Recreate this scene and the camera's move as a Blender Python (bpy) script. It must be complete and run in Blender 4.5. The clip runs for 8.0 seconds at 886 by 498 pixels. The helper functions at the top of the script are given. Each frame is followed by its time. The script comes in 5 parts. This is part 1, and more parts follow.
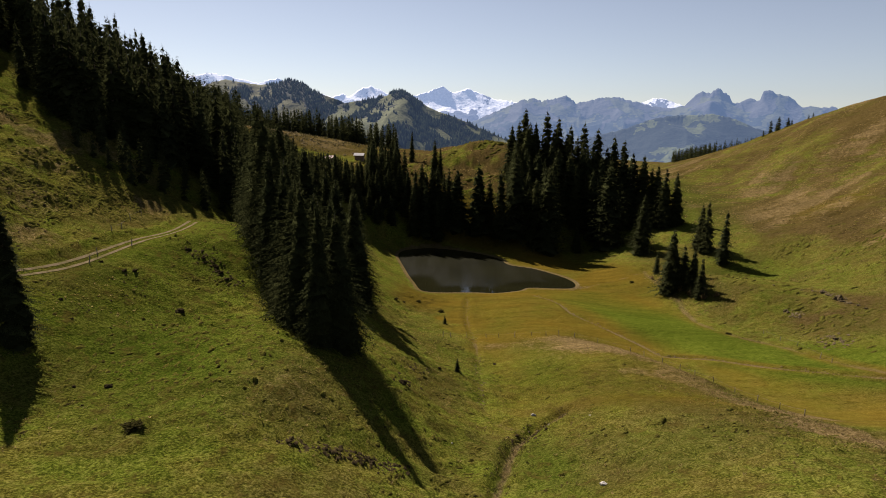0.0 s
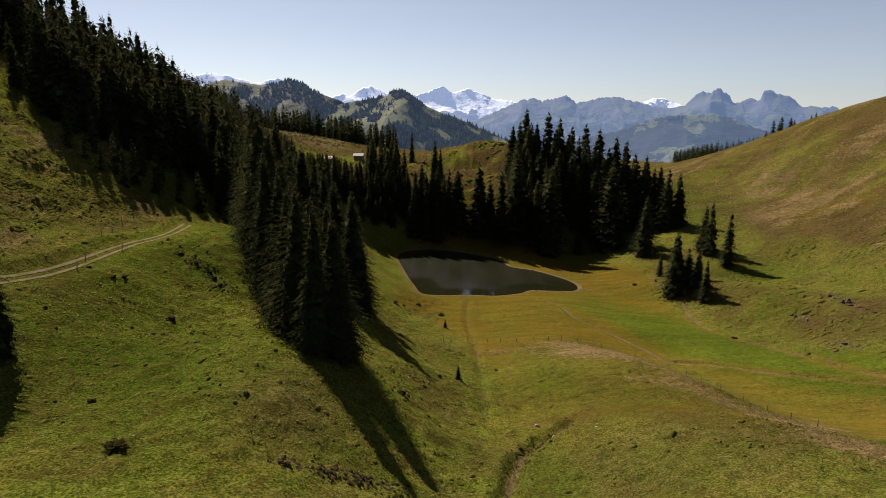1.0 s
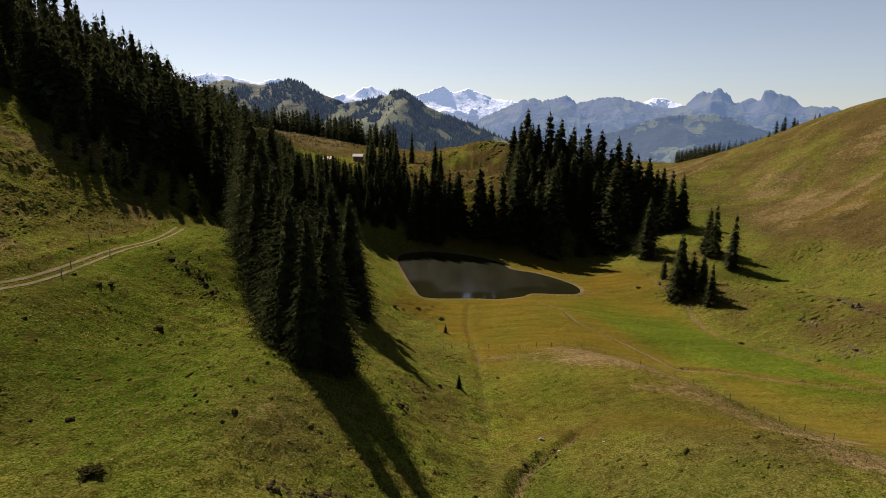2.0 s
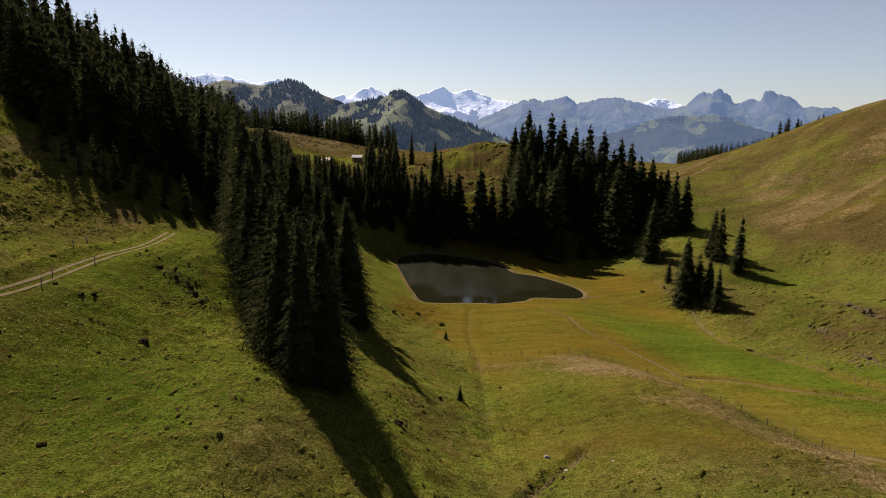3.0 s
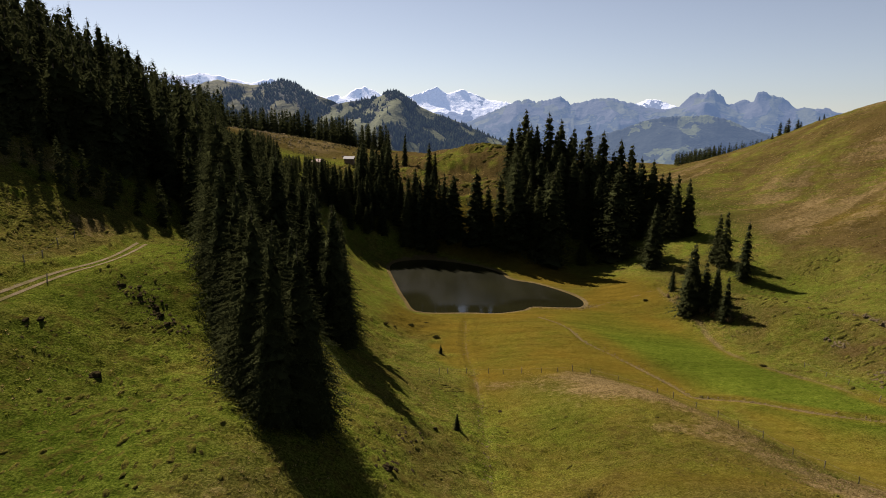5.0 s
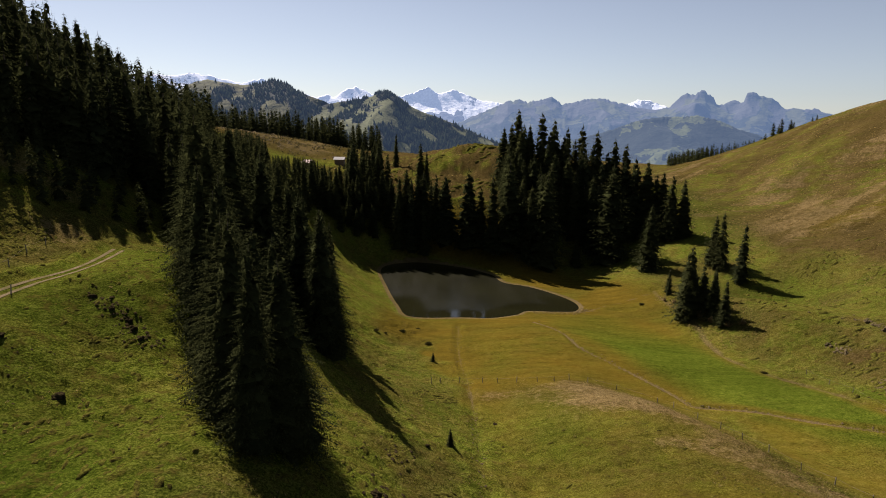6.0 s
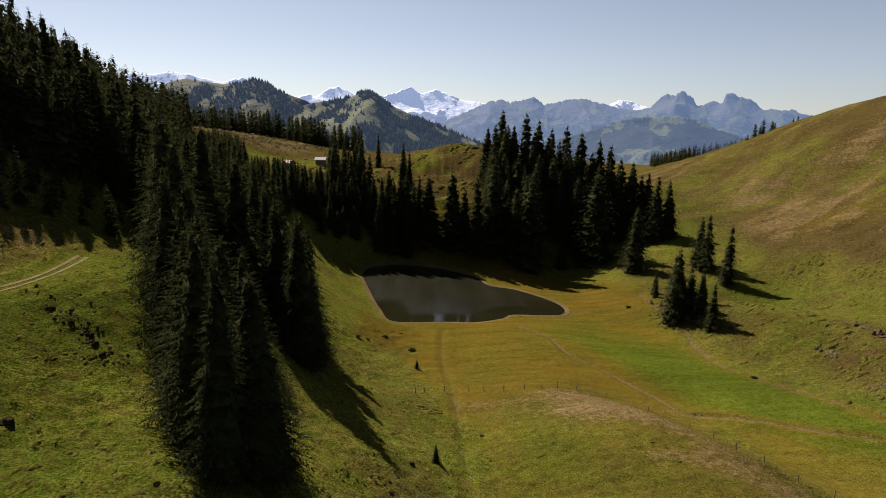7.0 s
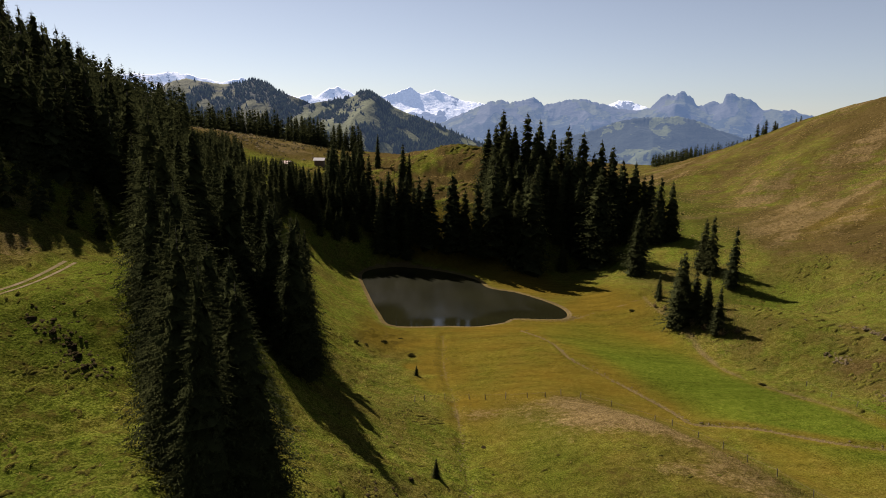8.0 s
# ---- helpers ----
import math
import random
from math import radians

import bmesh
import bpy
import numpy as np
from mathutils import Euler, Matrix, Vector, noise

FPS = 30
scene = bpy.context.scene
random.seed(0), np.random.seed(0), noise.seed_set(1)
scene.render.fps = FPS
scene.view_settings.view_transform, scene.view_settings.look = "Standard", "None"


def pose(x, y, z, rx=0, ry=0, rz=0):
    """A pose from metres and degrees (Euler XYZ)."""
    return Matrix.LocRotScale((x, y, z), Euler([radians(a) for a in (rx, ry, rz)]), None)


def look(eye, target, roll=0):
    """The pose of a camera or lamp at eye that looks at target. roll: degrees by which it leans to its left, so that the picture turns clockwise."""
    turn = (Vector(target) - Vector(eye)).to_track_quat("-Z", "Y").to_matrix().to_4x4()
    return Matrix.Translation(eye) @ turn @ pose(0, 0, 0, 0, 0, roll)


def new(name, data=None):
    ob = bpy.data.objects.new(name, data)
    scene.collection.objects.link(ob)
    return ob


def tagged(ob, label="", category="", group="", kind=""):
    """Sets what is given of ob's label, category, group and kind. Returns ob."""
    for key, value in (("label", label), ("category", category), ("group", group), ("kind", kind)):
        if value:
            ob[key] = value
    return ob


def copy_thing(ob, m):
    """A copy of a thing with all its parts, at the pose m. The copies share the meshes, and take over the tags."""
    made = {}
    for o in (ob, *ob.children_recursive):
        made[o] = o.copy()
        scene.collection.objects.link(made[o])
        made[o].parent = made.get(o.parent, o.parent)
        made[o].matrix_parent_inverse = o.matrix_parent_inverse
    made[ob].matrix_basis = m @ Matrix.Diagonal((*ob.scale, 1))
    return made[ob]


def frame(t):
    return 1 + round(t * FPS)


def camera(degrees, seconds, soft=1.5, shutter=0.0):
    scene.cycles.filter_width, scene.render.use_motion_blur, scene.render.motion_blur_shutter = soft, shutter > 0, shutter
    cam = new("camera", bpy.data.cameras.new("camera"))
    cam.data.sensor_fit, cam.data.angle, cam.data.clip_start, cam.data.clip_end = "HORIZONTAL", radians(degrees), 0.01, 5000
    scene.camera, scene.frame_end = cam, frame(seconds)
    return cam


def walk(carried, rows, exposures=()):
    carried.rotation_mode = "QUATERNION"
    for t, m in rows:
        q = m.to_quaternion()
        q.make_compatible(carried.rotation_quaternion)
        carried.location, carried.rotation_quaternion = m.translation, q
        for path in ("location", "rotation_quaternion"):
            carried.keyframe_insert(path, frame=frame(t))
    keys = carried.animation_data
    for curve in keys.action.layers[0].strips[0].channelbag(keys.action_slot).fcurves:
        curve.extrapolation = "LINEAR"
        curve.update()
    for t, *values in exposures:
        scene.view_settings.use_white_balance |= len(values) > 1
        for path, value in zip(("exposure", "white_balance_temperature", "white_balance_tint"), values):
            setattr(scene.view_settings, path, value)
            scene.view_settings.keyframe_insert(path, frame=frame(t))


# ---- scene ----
cam = camera(71.0, 8.0, soft=0.9)
PATH = (
    (0.0, pose(0.00, -0.00, 46.88, 78.34, -0.43, 0.10)),
    (0.5, pose(-0.03, 1.28, 46.90, 78.34, -0.42, 0.10)),
    (1.0, pose(-0.05, 2.62, 46.95, 78.33, -0.41, 0.10)),
    (1.5, pose(-0.04, 4.07, 46.99, 78.33, -0.39, 0.12)),
    (3.0, pose(-0.13, 9.13, 47.08, 78.38, -0.40, 0.12)),
    (3.5, pose(-0.15, 11.02, 47.13, 78.40, -0.42, 0.10)),
    (4.0, pose(-0.19, 12.98, 47.19, 78.40, -0.44, -0.14)),
    (4.5, pose(-0.28, 14.96, 47.23, 78.40, -0.48, -0.35)),
    (6.0, pose(-0.34, 20.77, 47.24, 78.44, -0.54, -1.20)),
    (6.5, pose(-0.38, 22.64, 47.20, 78.44, -0.62, -2.35)),
    (7.0, pose(-0.42, 24.37, 47.21, 78.45, -0.67, -2.78)),
    (7.5, pose(-0.38, 25.91, 47.22, 78.46, -0.67, -2.80)),
    (8.0, pose(-0.36, 27.24, 47.24, 78.47, -0.66, -2.80)),
)
walk(cam, PATH, ((0.0, 1.2, 6500, 20), (8.0, 1.2, 6500, 20)))

# ---- sky and sun: clear late-summer day, sun ahead and to the left ----
SUN_AZ, SUN_EL = radians(-32.0), radians(42.5)          # clockwise from +y
world = bpy.data.worlds.new("world")
scene.world = world
world.use_nodes = True
wn = world.node_tree.nodes
sky = wn.new("ShaderNodeTexSky")
sky.sky_type, sky.sun_disc = "NISHITA", False
sky.sun_elevation, sky.sun_rotation = SUN_EL, SUN_AZ
sky.altitude, sky.air_density, sky.dust_density, sky.ozone_density = 1600, 0.9, 0.9, 1.0
wn["Background"].inputs["Strength"].default_value = 0.050
veil = wn.new("ShaderNodeHueSaturation")                # thin high haze pales the blue
veil.inputs["Saturation"].default_value = 0.66
wash = wn.new("ShaderNodeMix")
wash.data_type, wash.blend_type = "RGBA", "MULTIPLY"
wash.inputs[0].default_value, wash.inputs[7].default_value = 1.0, (0.765, 0.79, 0.765, 1)
world.node_tree.links.new(sky.outputs[0], veil.inputs["Color"])
world.node_tree.links.new(veil.outputs[0], wash.inputs[6])
world.node_tree.links.new(wash.outputs[2], wn["Background"].inputs["Color"])

TO_SUN = Vector((math.sin(SUN_AZ) * math.cos(SUN_EL), math.cos(SUN_AZ) * math.cos(SUN_EL), math.sin(SUN_EL)))
lamp = bpy.data.lights.new("sun", "SUN")
lamp.energy, lamp.angle, lamp.color = 5.0, radians(0.53), (1.0, 0.93, 0.80)
sun = new("sun", lamp)
sun.matrix_world = look(TO_SUN * 400, (0, 0, 0))


# ---- numpy noise ----
def hash2(i, j, seed):
    h = (i * 374761393 + j * 668265263 + seed * 974711) & 0x7FFFFFFF
    h = ((h ^ (h >> 13)) * 1274126177) & 0x7FFFFFFF
    return ((h ^ (h >> 16)) & 0xFFFF) / 65535.0


def vnoise(x, y, seed=0):
    """Smooth value noise, 0 to 1."""
    x, y = np.asarray(x, float), np.asarray(y, float)
    i, j = np.floor(x).astype(np.int64), np.floor(y).astype(np.int64)
    u, v = x - i, y - j
    u, v = u * u * (3 - 2 * u), v * v * (3 - 2 * v)
    a, b = hash2(i, j, seed), hash2(i + 1, j, seed)
    c, d = hash2(i, j + 1, seed), hash2(i + 1, j + 1, seed)
    return (a * (1 - u) + b * u) * (1 - v) + (c * (1 - u) + d * u) * v


def fbm(x, y, octaves=4, seed=0):
    s, a, n = 0.0, 0.5, 0.0
    for k in range(octaves):
        s, n = s + a * vnoise(x * 2**k, y * 2**k, seed + k), n + a
        a *= 0.5
    return s / n


def ridged(x, y, octaves=5, seed=0):
    s, a, n = 0.0, 0.5, 0.0
    for k in range(octaves):
        s, n = s + a * (1 - np.abs(2 * vnoise(x * 2**k, y * 2**k, seed + k) - 1)), n + a
        a *= 0.5
    return s / n


def step(a, b, x):
    t = np.clip((np.asarray(x, float) - a) / (b - a), 0, 1)
    return t * t * (3 - 2 * t)


# ---- the lie of the land ----
def mound(x, y, cx, cy, rx, ry, turn, h):
    c, s = math.cos(radians(turn)), math.sin(radians(turn))
    u, v = ((x - cx) * c + (y - cy) * s) / rx, (-(x - cx) * s + (y - cy) * c) / ry
    return h * np.exp(-0.5 * (u * u + v * v))


def land(x, y):
    z = 13.52 + -0.0794 * x + 0.0184 * y
    z += mound(x, y, -150.9, 127.1, 61.7, 100.0, 5.7, 54.72)
    z += mound(x, y, -44.5, 75.5, 20.2, 41.4, -12.0, 5.56)
    z += mound(x, y, -15.7, 59.9, 8.8, 19.7, 7.2, 7.00)
    z += mound(x, y, 30.2, 311.6, 29.9, 44.4, 19.8, 18.87)
    z += mound(x, y, 232.5, 278.8, 65.4, 135.3, -11.0, 63.83)
    z += mound(x, y, 36.4, 108.9, 8.2, 26.0, 36.3, -3.05)
    z += mound(x, y, 55.7, 41.6, 56.3, 15.7, 17.5, 16.15)
    z += mound(x, y, -6.4, 196.0, 33.0, 40.5, 3.9, -18.67)
    z += mound(x, y, 64.6, 145.3, 31.3, 57.0, 2.7, -13.22)
    z += mound(x, y, -149.3, 287.1, 25.2, 54.9, -20.7, 18.98)
    z += mound(x, y, 100.6, 109.4, 34.1, 27.5, 2.9, 5.61)
    z += mound(x, y, 135.0, 225.6, 37.6, 35.4, 0.8, -7.29)
    z += mound(x, y, -45.9, 103.7, 8.0, 38.4, -5.5, -5.76)
    z += mound(x, y, -3.6, 96.1, 13.6, 43.2, 3.4, -18.19)
    z += mound(x, y, 57.5, 228.9, 12.6, 25.1, -34.7, -8.74)
    z += mound(x, y, -3.1, 90.6, 8.0, 28.5, -1.9, 8.92)
    z += mound(x, y, -28.3, 69.5, 8.1, 19.9, -2.8, -4.43)
    z += mound(x, y, 8.3, 65.9, 17.1, 12.5, 0.9, 5.80)
    z += mound(x, y, 72.8, 154.2, 8.7, 18.2, 20.9, 6.85)
    z += mound(x, y, 135.5, 274.9, 22.4, 28.8, 12.8, -10.60)
    z += mound(x, y, 153.1, 268.5, 18.9, 11.4, -34.6, 6.95)
    z += mound(x, y, -6.5, 243.0, 13.1, 13.4, -0.7, 6.23)
    z += mound(x, y, -7.2, 220.4, 18.9, 8.8, 7.6, -6.85)
    z += mound(x, y, 89.4, 165.8, 13.8, 10.5, -4.3, -3.95)
    z += mound(x, y, 20.1, 285.5, 16.3, 14.5, 1.4, -3.71)
    z += mound(x, y, 115.1, 182.1, 15.9, 16.0, -0.1, -0.36)
    z += mound(x, y, -21.4, 94.2, 8.0, 11.4, -41.5, 6.35)
    z += mound(x, y, 4.0, 67.0, 9.0, 6.0, 0.0, -1.4)
    z += mound(x, y, 0.5, 85.0, 6.0, 6.0, 0.0, 1.2)
    z += mound(x, y, 3.0, 129.0, 10.0, 12.0, 0.0, -1.3)
    z += mound(x, y, 84.0, 128.0, 12.0, 12.0, 0.0, -1.2)
    z += mound(x, y, -42.0, 106.0, 6.0, 8.0, 0.0, 1.3)
    z += mound(x, y, 50.0, 46.0, 12.0, 9.0, 20.0, -5.0)
    z += mound(x, y, 33.0, 36.0, 10.0, 9.0, 0.0, -1.4)
    z += mound(x, y, 34.0, 100.0, 5.0, 10.0, 20.0, 1.6)
    z += mound(x, y, 18.0, 77.0, 5.0, 6.0, 0.0, -1.2)
    return z


def line_distance(x, y, line):
    """Distance to a broken line in plan, and how far along it the nearest place is (0 to 1)."""
    best, along = np.full(np.shape(x), 1e9), np.zeros(np.shape(x))
    for k, ((ax, ay), (bx, by)) in enumerate(zip(line[:-1], line[1:])):
        dx, dy = bx - ax, by - ay
        t = np.clip(((x - ax) * dx + (y - ay) * dy) / (dx * dx + dy * dy), 0, 1)
        d = np.hypot(x - ax - t * dx, y - ay - t * dy)
        along = np.where(d < best, (k + t) / (len(line) - 1), along)
        best = np.minimum(best, d)
    return best, along


def inside(x, y, poly):
    odd = np.zeros(np.shape(x), bool)
    for (ax, ay), (bx, by) in zip(poly, poly[1:] + poly[:1]):
        if ay != by:
            odd ^= ((ay > y) != (by > y)) & (x < (bx - ax) * (y - ay) / (by - ay) + ax)
    return odd


def smooth_line(points, closed=False, per=8):
    """A Catmull-Rom line through a few points."""
    n, out = len(points), []
    for k in range(n if closed else n - 1):
        p = [Vector(points[(k + j) % n] if closed else points[min(max(k + j, 0), n - 1)]) for j in (-1, 0, 1, 2)]
        for i in range(per):
            t = i / per
            out.append(tuple(0.5 * (2 * p[1] + (p[2] - p[0]) * t + (2 * p[0] - 5 * p[1] + 4 * p[2] - p[3]) * t * t
                                    + (3 * p[1] - p[0] - 3 * p[2] + p[3]) * t**3)))
    if not closed:
        out.append(tuple(points[-1]))
    return out


POND = smooth_line([(-16.5, 217), (-13, 196), (-9, 178), (-5, 167.5), (8, 167), (15, 166.5), (22, 169.3), (25, 172.3), (32, 171.8),
                    (37.8, 172.5), (39.6, 178.5), (37, 186.5), (30, 196.5), (22.5, 202), (19.8, 211.5), (11, 221.5), (-3, 229), (-13, 226)], True, 6)
TRACK = smooth_line([(-52, 44), (-46.5, 56), (-44.0, 62), (-42.4, 68), (-41.8, 75), (-41.5, 82), (-40.6, 90), (-41.4, 98), (-42.6, 104.5)], per=6)
DITCH = smooth_line([(24, 160), (28.4, 149), (29.5, 137.1), (32.9, 129.7), (36.8, 121.4), (39.9, 114.5), (41.2, 110.6), (44.4, 110.0), (49.8, 108.0), (56.4, 102.9), (63.3, 98.1), (70.3, 92.5), (84, 83), (100, 74)], per=4)
BROOK = smooth_line([(3.6, 40), (4.8, 48.3), (5.9, 52.3), (7.1, 57.3), (8.6, 61.8), (10.8, 64.9), (13.5, 67.7), (15.0, 70.2)], per=4)
GULLY = smooth_line([(9.7, 64.3), (7.8, 66.9), (6.0, 69.5), (5.3, 73.7), (5.8, 86.0), (6.3, 102.7), (6.4, 116.4), (6.0, 129.1), (5.7, 141.3), (6.7, 159.4)], per=4)
FIELD_EDGE = smooth_line([(60.5, 182), (59.7, 174.0), (60.0, 154.6), (58.8, 145.5), (58.5, 134.5), (60.9, 125.9), (64.3, 116.2), (67.2, 104.7), (71.9, 94.7), (84, 80)], per=4)
PATHWAY = smooth_line([(38.5, 171.5), (41, 172.5), (46, 176), (53, 178), (60, 180)], per=4)


def pond_distance(x, y):
    d, _ = line_distance(x, y, POND + POND[:1])
    return np.where(inside(x, y, POND), -d, d)


def flatness(x, y):
    """1 on the mown valley floor, 0 on the rough pasture."""
    w = step(2.0, 9.0, x + 8 * step(112, 138, y) + 12 * (fbm(x / 6, y / 6, 3, 61) - 0.5)) * (1 - step(-7, 5, x - np.interp(y, [80, 95, 112, 119, 131, 151, 172, 200], [60, 72, 66, 62, 59, 58, 58, 55])))
    field = step(42, 48, x) * step(88, 80, x + 0.3 * (y - 80)) * step(58, 68, y) * step(112, 104, y)
    return np.maximum(np.clip(w, 0, 1) * step(84, 116, y) * (1 - step(205, 225, y)), field)


def height(x, y):
    x, y = np.asarray(x, float), np.asarray(y, float)
    z = land(x, y)
    r = np.hypot(x, y - 150)
    w = step(330, 900, r)
    z = z * (1 - w) - 120 * w
    d = pond_distance(x, y)
    shore = 0.14 + 0.05 * np.maximum(d, 0) + 0.25 * np.minimum(d, 0)
    k = np.exp(-np.maximum(d, 0) / 5.0)
    z = np.where(d < 0, np.maximum(shore, -1.6), z * (1 - k) + shore * k)
    dt, _ = line_distance(x, y, TRACK)
    rough = (1 - 0.9 * flatness(x, y)) * step(1, 6, d) * (0.1 + 0.9 * step(1.4, 3.2, dt))
    patch = 0.35 + 0.65 * step(0.40, 0.62, fbm(x / 17, y / 17, 3, 71))
    billow = 1 - np.abs(2 * vnoise(x / 1.5, y / 1.5, 9) - 1) + 0.45 * vnoise(x / 0.7, y / 0.7, 19)
    z = z + rough * ((fbm(x / 9, y / 9, 3, 5) - 0.5) * 1.0 + patch * (billow - 0.7) * 0.56)
    knoll = step(234, 250, y) * step(345, 320, y) * step(-62, -40, x) * step(100, 80, x)
    z = z + knoll * ((fbm(x / 13, y / 9, 4, 87) - 0.5) * 5.0 + (ridged(x / 8, y / 5, 3, 88) - 0.5) * 1.8)
    z = z + mound(x, y, -92, 395, 50, 45, 0, 8.5)
    # cattle terraces along the steep slopes
    steep = step(-43, -52, x) * step(170, 120, y) + 0.55 * step(100, 130, x)
    across = np.where(x < 0, x + 0.25 * y, 0.906 * y - 0.423 * x)
    along = np.where(x < 0, y, 0.906 * x + 0.423 * y)
    fold = vnoise(across / np.where(x < 0, 1.9, 5.0) + fbm(x / 14, y / 14, 2, 3) * 5, along / np.where(x < 0, 6, 22), 21)
    fold = np.where(x < 0, 1.15 * (1 - np.abs(2 * fold - 1)) ** 1.5, fold)
    z = z + steep * ((fold - 0.5) * np.where(x < 0, 0.75, 1.7) + (vnoise(across / np.where(x < 0, 1.3, 2.6), along / np.where(x < 0, 5, 13), 23) - 0.5) * np.where(x < 0, 0.55, 0.8))
    dt, _ = line_distance(x, y, TRACK)
    z = z - 0.25 * np.exp(-((dt / 1.9) ** 2))
    tx = np.interp(y, [p[1] for p in TRACK], [p[0] for p in TRACK])
    z = z + 0.5 * np.exp(-(((x - tx + 2.6) / 0.7) ** 2)) * step(48, 56, y) * step(118, 110, y)
    for line, deep, wide in ((DITCH, 0.35, 0.55), (BROOK, 0.7, 0.75), (GULLY, 0.3, 0.8)):
        dl, _ = line_distance(x, y, line)
        z = z - deep * np.exp(-((dl / wide) ** 2)) + 0.35 * deep * np.exp(-(((dl - 1.8 * wide) / wide) ** 2))
    dl, _ = line_distance(x, y, FIELD_EDGE)
    return z - 0.3 * np.exp(-((dl / 1.0) ** 2))


def ground_at(x, y):
    return float(height(np.array([x]), np.array([y]))[0])


# ---- material helpers ----
def material(name, rough=0.9, spec=0.25):
    m = bpy.data.materials.new(name)
    m.use_nodes = True
    b = m.node_tree.nodes["Principled BSDF"]
    b.inputs["Roughness"].default_value = rough
    b.inputs["Specular IOR Level"].default_value = spec
    return m, m.node_tree.nodes, m.node_tree.links, b


def noise_node(nodes, links, scale, detail=5, rough=0.6, vector=None):
    n = nodes.new("ShaderNodeTexNoise")
    n.inputs["Scale"].default_value, n.inputs["Detail"].default_value, n.inputs["Roughness"].default_value = scale, detail, rough
    if vector is not None:
        links.new(vector, n.inputs["Vector"])
    return n.outputs["Fac"]


def ramp(nodes, links, fac, stops):
    r = nodes.new("ShaderNodeValToRGB")
    e = r.color_ramp.elements
    while len(e) < len(stops):
        e.new(0.5)
    for s, (p, c) in zip(e, stops):
        s.position, s.color = p, (*c, 1) if len(c) == 3 else c
    links.new(fac, r.inputs["Fac"])
    return r.outputs["Color"]


def mix(nodes, links, fac, a, b, blend="MIX"):
    m = nodes.new("ShaderNodeMix")
    m.data_type, m.blend_type = "RGBA", blend
    for socket, v in ((m.inputs[0], fac), (m.inputs[6], a), (m.inputs[7], b)):
        if isinstance(v, (int, float)):
            socket.default_value = v
        elif isinstance(v, tuple):
            socket.default_value = (*v, 1)
        else:
            links.new(v, socket)
    return m.outputs[2]


def math_node(nodes, links, op, a, b=0.0, clamp=False):
    m = nodes.new("ShaderNodeMath")
    m.operation, m.use_clamp = op, clamp
    for socket, v in ((m.inputs[0], a), (m.inputs[1], b)):
        if isinstance(v, (int, float)):
            socket.default_value = v
        else:
            links.new(v, socket)
    return m.outputs[0]


def bump(nodes, links, b, fac, strength, distance):
    n = nodes.new("ShaderNodeBump")
    n.inputs["Strength"].default_value, n.inputs["Distance"].default_value = strength, distance
    links.new(fac, n.inputs["Height"])
    links.new(n.outputs[0], b.inputs["Normal"])


def position(nodes):
    return nodes.new("ShaderNodeNewGeometry").outputs["Position"]


def attribute(nodes, name):
    a = nodes.new("ShaderNodeAttribute")
    a.attribute_name = name
    return a.outputs["Fac"]


def stretched(nodes, links, sx, sy, sz, turn=0.0):
    m = nodes.new("ShaderNodeMapping")
    m.vector_type = "TEXTURE"
    m.inputs["Scale"].default_value = (1 / sx, 1 / sy, 1 / sz)
    m.inputs["Rotation"].default_value = (0, 0, radians(turn))
    links.new(position(nodes), m.inputs["Vector"])
    return m.outputs[0]


